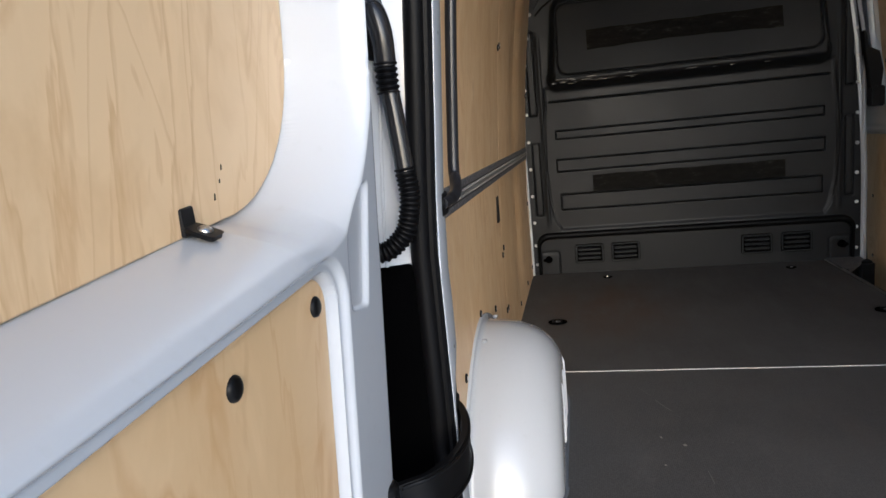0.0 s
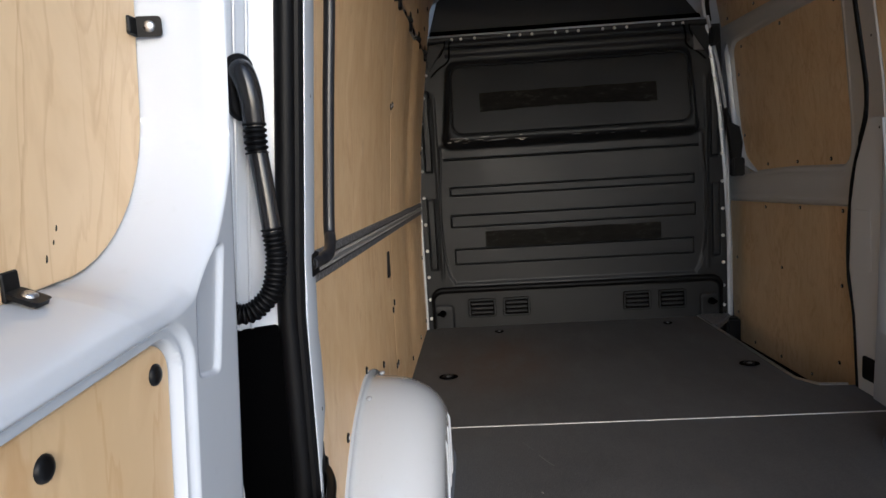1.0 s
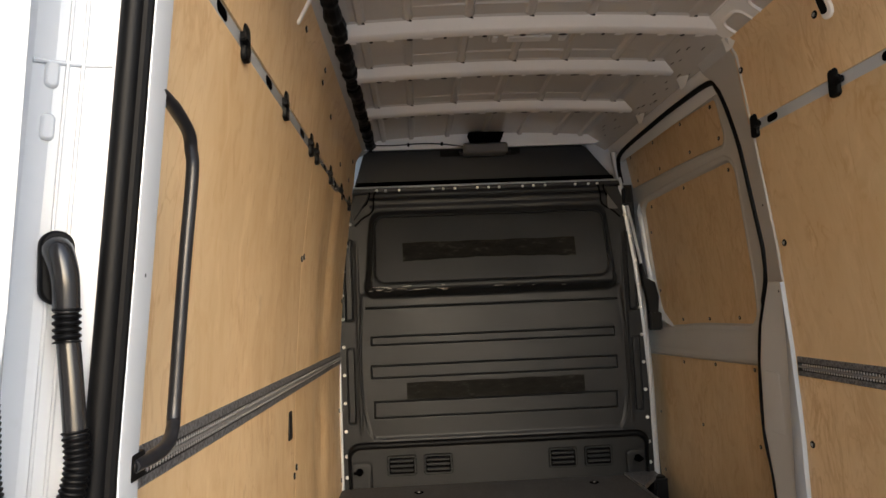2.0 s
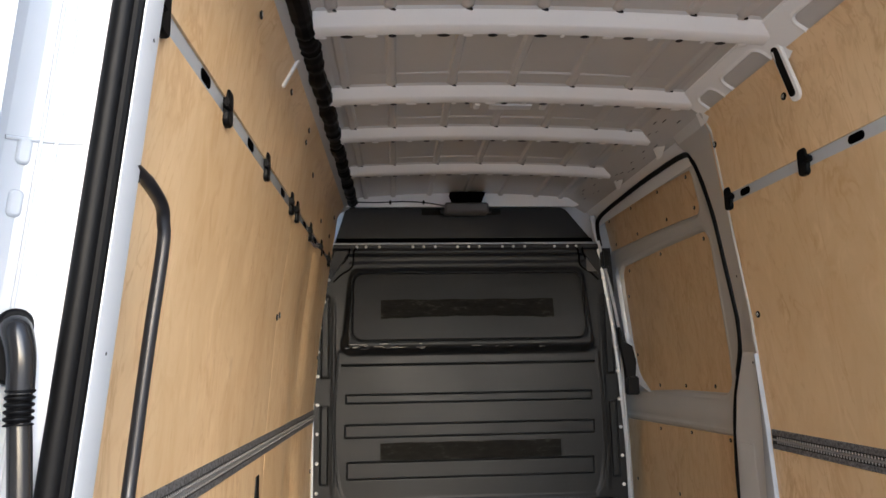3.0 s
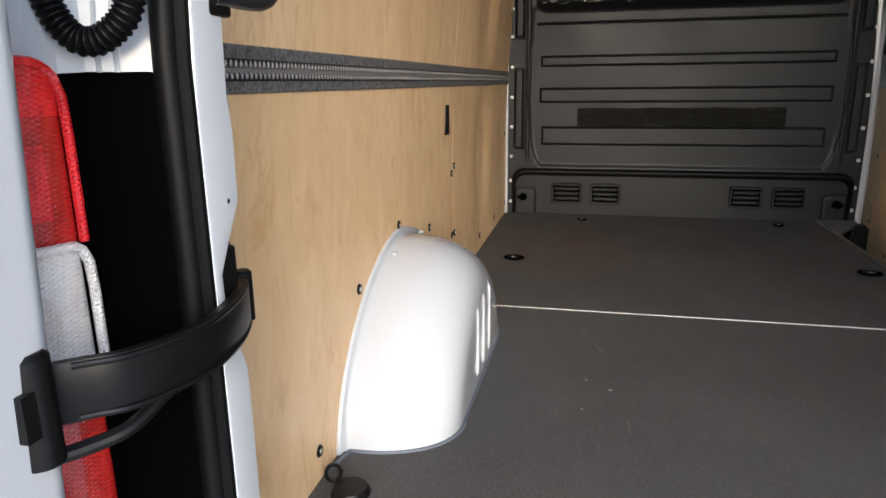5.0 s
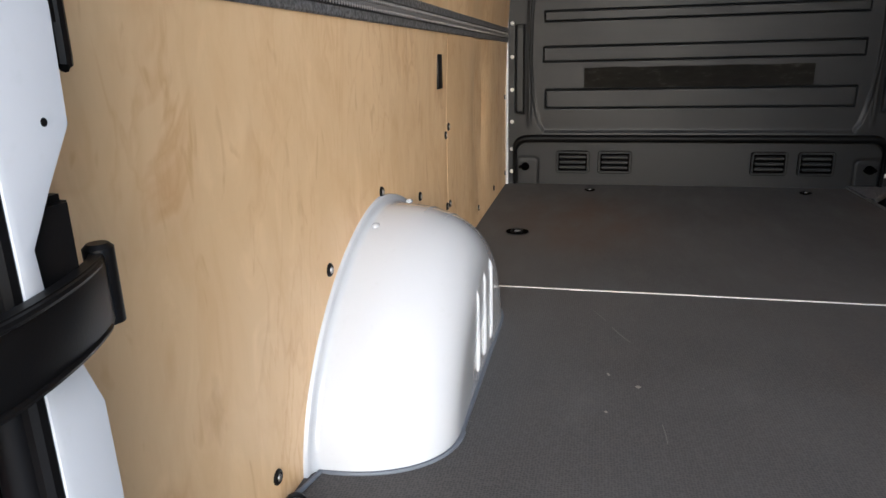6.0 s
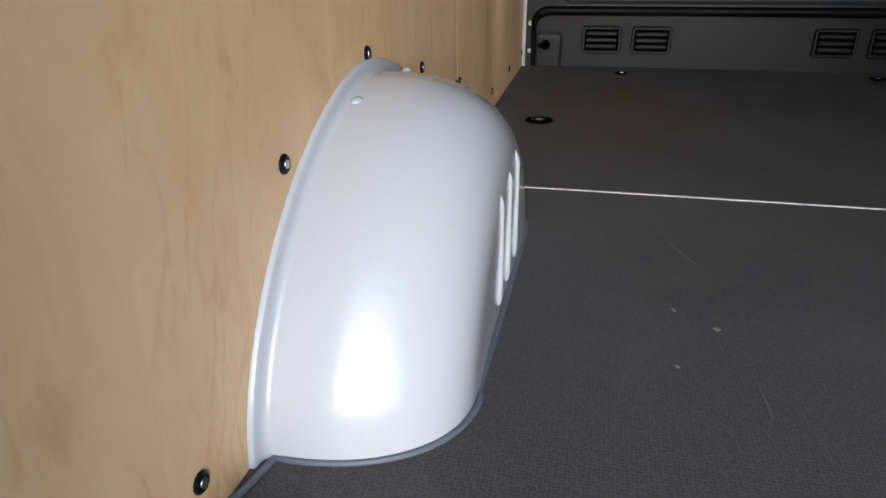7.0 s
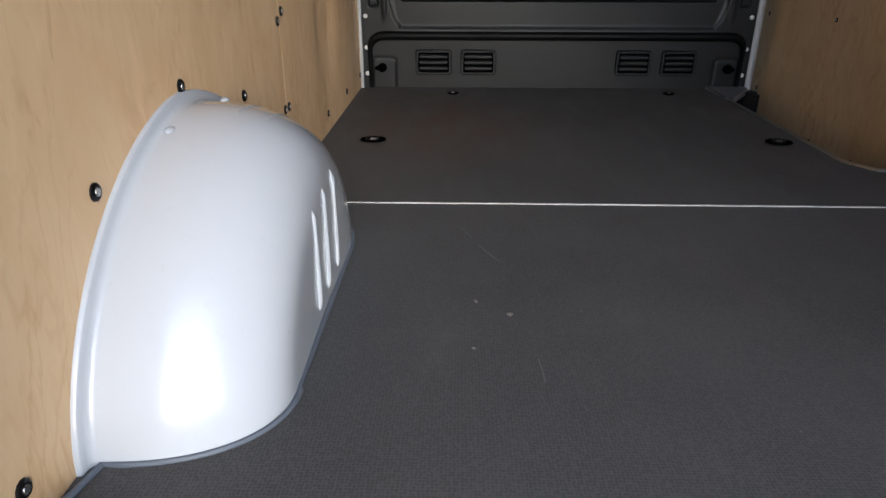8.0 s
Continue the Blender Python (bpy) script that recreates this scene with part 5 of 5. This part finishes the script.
for x, z in ((hx0, 0.785), (hx1, 1.202)):
    bm = bmesh.new()
    plate(bm, rrect(0.312, 0.350, z - 0.016, z + 0.014, 0.004, 3), on_x(x - 0.001), 0, 0.006, 0.002)
    foot = part("foot", bm, BLACK, handle)
    shared("screw", SCREW, turned(x + 0.0045, 0.326, z, 0, 0.8), foot)

# ---- cable conduit ----
conduit = base("cable_conduit", "black corrugated cable conduit looping to the rear door", "cable conduit")
bm = bmesh.new()
gx, gy, gz = -0.836 + lean(1.0), 0.256, 1.0
nrm, along = Vector((0.66, -0.75, 0)).normalized(), Vector((0.75, 0.66, 0)).normalized()
pts = rrect(-0.016, 0.016, -0.040, 0.034, 0.0155, 6)
plate(bm, pts, lambda u, v, w: Vector((gx, gy, gz)) + along * u + Vector((0, 0, v)) + nrm * w, 0, 0.009, 0.003)
part("grommet", bm, RUBBER, conduit)
bm = bmesh.new()
p0 = Vector((gx, gy, gz))
elbow = smooth([p0 - nrm * 0.004 + Vector((0, 0, 0.014)), p0 + nrm * 0.010 + Vector((0, 0, 0.012)), Vector((-0.8015, 0.2455, 0.988)), Vector((-0.800, 0.247, 0.952))], 6)
sweep(bm, elbow, [0.0155 - 0.0035 * k / len(elbow) for k in range(len(elbow))], 14)
part("elbow", bm, GLOSSY, conduit)
bm = bmesh.new()
c1 = evenly(smooth([(-0.800, 0.247, 0.956), (-0.800, 0.247, 0.94), (-0.7995, 0.247, 0.921)], 10), 0.0013)
sweep(bm, c1, [(0.0128, 0.0133, 0.0128, 0.0108, 0.0103)[k % 5] for k in range(len(c1))], 14)
part("collar", bm, RUBBER, conduit)
bm = bmesh.new()
c2 = smooth([(-0.7985, 0.247, 0.924), (-0.794, 0.246, 0.880), (-0.790, 0.245, 0.833)], 6)
sweep(bm, c2, 0.0108, 14)
part("sleeve", bm, GLOSSY, conduit)
bm = bmesh.new()
c3 = evenly(smooth([(-0.7905, 0.245, 0.838), (-0.788, 0.244, 0.818), (-0.7875, 0.242, 0.798), (-0.795, 0.239, 0.767), (-0.810, 0.234, 0.750), (-0.824, 0.230, 0.744), (-0.838, 0.226, 0.748), (-0.851, 0.222, 0.768), (-0.856, 0.218, 0.80), (-0.855, 0.214, 0.85), (-0.852, 0.203, 0.90), (-0.849, 0.185, 0.94), (-0.849, 0.16, 0.965)], 12), 0.0014)
sweep(bm, c3, [(0.0122, 0.0125, 0.0110, 0.0103)[k % 4] for k in range(len(c3))], 14)
part("corrugated_hose", bm, RUBBER, conduit)

# ---- tail lamp ----
lamp = base("tail_lamp", "red and clear tail lamp on the rear corner", "tail lamp")
LP = [(-0.96, 0.100), (-0.93, 0.100), (-0.905, 0.118), (-0.888, 0.145), (-0.874, 0.178), (-0.862, 0.202), (-0.857, 0.224)]


def lamp_band(z0, z1, material, name, proud, corner=0.0, label=""):
    """A lens that wraps the corner from z0 to z1, with its inner top corner rounded."""
    dense = smooth([(x, y, 0) for x, y in LP], 4)
    run = [0.0]
    for p, q in zip(dense[::-1], dense[-2::-1]):
        run.append(run[-1] + (p - q).length)
    run = run[::-1]
    bm = bmesh.new()
    rows = []
    for f in np.linspace(0, 1, 10):
        row = []
        for p, s in zip(dense, run):
            top = z1 - corner + math.sqrt(max(0.0, corner ** 2 - (corner - s) ** 2)) if s < corner else z1
            edge = 0.004 * math.exp(-s / 0.003)
            row.append(bm.verts.new((p.x + proud - edge, p.y - proud - edge * 0.3, z0 + (top - z0) * f)))
        rows.append(row)
    for a, b in zip(rows, rows[1:]):
        for k in range(len(dense) - 1):
            bm.faces.new((a[k], a[k + 1], b[k + 1], b[k]))
    for row in (rows[0], rows[-1]):
        back = [bm.verts.new((v.co.x - 0.02, v.co.y + 0.025, v.co.z)) for v in row]
        for k in range(len(dense) - 1):
            bm.faces.new((row[k], row[k + 1], back[k + 1], back[k]))
    ob = part(name, bm, material, lamp, label)
    return ob, [(p.x + proud, p.y - proud, z1 - corner + math.sqrt(max(0.0, corner ** 2 - (corner - s) ** 2)) if s < corner else z1) for p, s in zip(dense, run)]


def lens_rim(curve, z0, r, material, parent):
    """The bright bead along a lens's top and inner edge."""
    x, y, z = curve[-1]
    pts = [Vector(p) for p in curve] + [Vector((x + 0.0015, y, z0 + (z - z0) * f)) for f in (0.75, 0.5, 0.25, 0.0)]
    bm = bmesh.new()
    sweep(bm, pts, r, 8)
    part("lens_rim", bm, material, parent)


top_red, curve = lamp_band(0.686, 0.729, BRIGHT_RED, "reflector", 0.0065, 0.028, "bright red reflector")
lens_rim(curve, 0.58, 0.0042, BRIGHT_RED, top_red)
lamp_band(0.580, 0.6858, RED, "red_lens", 0.006)
inner = smooth([(x + 0.0064, y - 0.0064, 0) for x, y in LP[2:6]], 5)
bm = bmesh.new()
rows = [[bm.verts.new((p.x, p.y, z)) for p in inner] for z in (0.602, 0.606, 0.66, 0.664)]
for a, b in zip(rows, rows[1:]):
    for k in range(len(inner) - 1):
        bm.faces.new((a[k], a[k + 1], b[k + 1], b[k]))
part("lamp_window", bm, BRIGHT_RED, lamp)
clear, curve = lamp_band(0.470, 0.5785, CLEAR, "clear_lens", 0.008, 0.016)
lens_rim([(x + 0.003, y, z) for x, y, z in curve], 0.47, 0.0045, CLEAR, clear)
lamp_band(0.20, 0.4695, RED, "red_lens", 0.006)

# ---- door check arm ----
arm = base("door_check_arm", "black steel door check arm between pillar and door", "door arm")
bm = bmesh.new()
path = smooth([(-0.822, 0.122, 0.483), (-0.800, 0.142, 0.483), (-0.779, 0.160, 0.483), (-0.760, 0.20, 0.483), (-0.754, 0.245, 0.483), (-0.761, 0.298, 0.484), (-0.776, 0.342, 0.484), (-0.789, 0.364, 0.484)], 6)
rows = []
for i, p in enumerate(path):
    d = (path[min(i + 1, len(path) - 1)] - path[max(i - 1, 0)]).normalized()
    nn = d.cross(Vector((0, 0, 1))).normalized()
    h, th = 0.025, 0.0055
    rows.append([bm.verts.new(p + nn * a * th + Vector((0, 0, b * h))) for a, b in ((1, 0.85), (0.7, 1), (-0.7, 1), (-1, 0.85), (-1, -0.85), (-0.7, -1), (0.7, -1), (1, -0.85))])
for a, b in zip(rows, rows[1:]):
    for k in range(8):
        bm.faces.new((a[k], a[(k + 1) % 8], b[(k + 1) % 8], b[k]))
bm.faces.new(rows[0])
bm.faces.new(rows[-1][::-1])
part("arm", bm, BLACK, arm)
for h in (-0.0215, 0.0215):
    bm = bmesh.new()
    sweep(bm, [p + Vector((0.0052, -0.0022, h)) for p in path[4:-4]], 0.0028, 8)
    part("rim", bm, BLACK, arm)
bm = bmesh.new()
sweep(bm, [(-0.789, 0.366, 0.458), (-0.789, 0.366, 0.511), (-0.789, 0.366, 0.514)], [0.010, 0.010, 0.007], 14)
part("pivot", bm, BLACK, arm)
bm = bmesh.new()
sweep(bm, [(-0.838, 0.100, 0.40), (-0.838, 0.100, 0.502), (-0.838, 0.100, 0.506)], [0.016, 0.016, 0.012], 16)
part("pivot", bm, BLACK, arm)
bm = bmesh.new()
box(bm, -0.872, -0.812, 0.075, 0.128, 0.452, 0.498, 0.010)
part("clevis", bm, BLACK, arm)
bm = bmesh.new()
box(bm, -0.835, -0.799, 0.070, 0.120, 0.454, 0.516, 0.013)
sweep(bm, [(-0.811, 0.104, 0.440), (-0.811, 0.104, 0.524), (-0.811, 0.104, 0.528)], [0.015, 0.015, 0.011], 16)
part("door_bracket", bm, BLACK, arm)
bm = bmesh.new()
sweep(bm, smooth([(-0.826, 0.112, 0.432), (-0.800, 0.142, 0.434), (-0.782, 0.165, 0.440), (-0.770, 0.20, 0.458)], 5), 0.0065, 10)
part("spring_rod", bm, BLACK, arm)

# ---- rear door ----
rear_door = base("rear_door", "open white rear door with birch plywood inner panels", "rear door")
X_DOOR, Y_EDGE = -0.790, 0.128
X_PLY = -0.868


def door_x(z):
    """The face of the door leans a little."""
    return X_DOOR + (z - 0.75) * 0.06


def ply_x(z):
    """The upper sheet leans with the door."""
    return X_PLY + (z - 0.82) * 0.06


def door_depth(y, z):
    up = sd_rect(y, z - 0.09 * np.minimum(y + 0.06, 0), -0.62, 0.103, 0.8255, 1.66, 0.135)
    lo = sd_rect(y, z - 0.065 * np.minimum(y + 0.02, 0), -0.62, 0.002, 0.05, 0.777, 0.032)
    deep = door_x(z) - ply_x(z)
    near = np.clip((0.10 - y) / 0.08, 0, 1)
    t = np.clip((up - 0.001) / (0.014 + 0.020 * near), 0, 1)
    d = np.where(up < 0, deep + 0.004, deep * (1 - t) ** 1.9)
    d = d + 0.006 * sstep(lo - 0.012, 0.006) + 0.016 * sstep(lo - 0.001, 0.005)
    roll = np.clip((y - 0.108) / 0.018, 0, 0.999)
    d = d + 0.014 * (1 - np.sqrt(1 - roll ** 2))
    # pressed field beside the lower sheet, a corner cut off
    sides = (y - 0.080 - (z - 0.813) * 0.16, (0.731 + (0.044 - y) * 0.18 - z), 0.026 - y, (z - 0.800 - (y - 0.026) * 0.86) * 0.76, z - 0.838)
    tri = 0.003 * np.log(sum(np.exp(np.clip(q / 0.003, -60, 60)) for q in sides))
    d = d + 0.0045 * sstep(tri, 0.005)
    return np.where((y > Y_EDGE + 1e-5) | (y < -0.7001), 0.108, d)


def door_face(y, z):
    return door_x(z) - door_depth(y, z), y, z


gy_ = np.concatenate([[-0.7002], np.linspace(-0.70, -0.40, 20), np.linspace(-0.397, Y_EDGE, 250), [Y_EDGE + 2e-4]])
gz_ = np.concatenate([np.linspace(-0.10, 0.40, 40), np.linspace(0.404, 0.70, 90), np.linspace(0.7012, 0.90, 220), np.linspace(0.903, 1.16, 80), np.linspace(1.17, 1.85, 60)])
grid_mesh("inner_skin", gy_, gz_, door_face, WHITE, rear_door, "glossy white pressed inner skin")
bm = bmesh.new()
plate(bm, rrect(-0.70, Y_EDGE, -0.10, 1.85, 0.02, 4), lambda u, v, w: (door_x(v) - 0.115 + w, u, v), 0.0, 0.012, 0.003)
part("outer_skin", bm, WHITE, rear_door)


def door_ply(y0, y1, z0, z1, r, x, slope=0.0):
    """A sheet in the door; x gives its face at a height."""
    bm = bmesh.new()
    pts = [(y, z + slope * min(y + 0.06, 0)) for y, z in rrect(y0, y1, z0, z1, r, 12)]
    plate(bm, pts, lambda u, v, w: (x(v) + w, u, v), -0.006, 0.0, 0.0015)
    return part("plywood_panel", bm, PLY, rear_door)


door_ply(-0.61, 0.1025, 0.8263, 1.65, 0.134, lambda z: ply_x(z) + 0.004, 0.09)
LOW_FACE = lambda z: door_x(z) - 0.0140
low_ply = door_ply(-0.61, -0.0005, 0.055, 0.7745, 0.029, LOW_FACE, 0.065)
CAP = dome_mesh("cap", 0.0085, 0.004, BLACK, 16)
for y, z in ((-0.024, 0.752), (-0.154, 0.739), (-0.42, 0.722), (-0.020, 0.45), (-0.020, 0.2)):
    shared("cap", CAP, turned(LOW_FACE(z), y, z, 0), low_ply)


def door_clip(y, z, turn, a, b):
    """A black L-shaped clip: a tab on the panel and a foot with a bright screw on the reveal."""
    m = Matrix.Translation((ply_x(z) + 0.004, y, z)) @ Matrix.Rotation(radians(turn), 4, "X")
    bm = bmesh.new()
    plate(bm, rrect(-0.018, 0.002, -0.008, 0.008, 0.002, 3), lambda u, v, w: m @ Vector((w, u, v)), -0.001, 0.003, 0.001)
    lay = lambda u, v, w: m @ Vector((0.001 + u * a - w * b, u * b + w * a - 0.002, v))
    plate(bm, rrect(0.0, 0.022, -0.008, 0.008, 0.003, 3)[::-1], lambda u, v, w: lay(u, v, -w), 0.0, 0.004, 0.001)
    ob = part("panel_clip", bm, BLACK, rear_door, "black clip with a bright screw")
    o, n = lay(0.012, 0.0, -0.0035), (lay(0, 0, -1) - lay(0, 0, 0)).normalized()
    shared("screw_head", CLIP_HEAD, Matrix.Translation(o) @ n.to_track_quat("X", "Z").to_matrix().to_4x4(), ob)


CLIP_HEAD = dome_mesh("screw_head", 0.0054, 0.003, STEEL, 14)
door_clip(0.1035, 1.033, 0, 0.985, 0.17)
door_clip(-0.082, 0.8245, -86, 0.93, 0.37)
# small marks on the upper panel
for y, z, s in ((-0.030, 0.866, 0.8), (-0.034, 0.856, 0.6), (-0.043, 0.845, 1.0)):
    bm = bmesh.new()
    plate(bm, [(y + 0.55 * s * u, z + 0.7 * s * v) for u, v in ((-0.0012, -0.004), (0.001, -0.003), (0.0022, 0.002), (0.001, 0.004), (-0.0006, 0.001))], on_x(ply_x(z) + 0.004), -0.001, 0.0006)
    part("scratch", bm, BLACK, rear_door)
# unseen door slab added opposite, to keep side light off the near plywood
blocking_door = base("rear_door", "unseen white door slab added opposite to block side light", "rear door")
bm = bmesh.new()
plate(bm, rrect(-0.70, Y_EDGE, -0.10, 1.85, 0.02, 4), lambda u, v, w: (2 * C - door_x(v) + w, u, v), 0.115, 0.0, 0.012)
part("blocking_slab", bm, WHITE, blocking_door)

# ---- roof lamps ----
dome = base("roof_lamp", "grey housing with dark lens at the front of the roof", "roof lamp")
bm = bmesh.new()
plate(bm, rrect(-0.165, 0.085, 1.792, 1.852, 0.014, 4), on_y(3.30), 0.0, 0.09, 0.014)
part("housing", bm, GREY_AND_SHADE, dome)
bm = bmesh.new()
plate(bm, [(-0.115, 1.855), (0.045, 1.855), (0.065, 1.905), (-0.135, 1.905)], on_y(3.29), 0.0, 0.10, 0.006)
part("bracket", bm, COVER, dome)
for x in (-0.172, 0.092):
    bm = bmesh.new()
    box(bm, x - 0.012, x + 0.012, 3.23, 3.29, 1.80, 1.822, 0.004)
    part("ear", bm, BLACK, dome)
cable = base("lamp_cable", "thin black cable clipped along the roof header", "cable")
bm = bmesh.new()
sweep(bm, smooth([(-0.70, 3.292, 1.872), (-0.55, 3.292, 1.868), (-0.40, 3.292, 1.874), (-0.28, 3.292, 1.868), (-0.165, 3.27, 1.845)], 6), 0.0035, 8)
part("wire", bm, BLACK, cable)
for x in (-0.66, -0.47, -0.28):
    bm = bmesh.new()
    box(bm, x - 0.006, x + 0.006, 3.286, 3.299, 1.858, 1.880, 0.002)
    part("clip", bm, BLACK, cable)
lamp2 = base("roof_lamp", "pale flat interior lamp between the roof bows", "roof lamp")
bm = bmesh.new()
plate(bm, rrect(-0.165, 0.120, 1.818, 1.888, 0.01, 3), lambda u, v, w: (u, v, 1.892 - w), -0.012, 0.008, 0.003)
part("housing", bm, BEIGE, lamp2)
for x0, x1 in ((-0.155, -0.135), (-0.10, 0.055), (0.085, 0.11)):
    bm = bmesh.new()
    box(bm, x0, x1, 1.830, 1.876, 1.877, 1.886, 0.003)
    part("lens", bm, SILVER, lamp2)
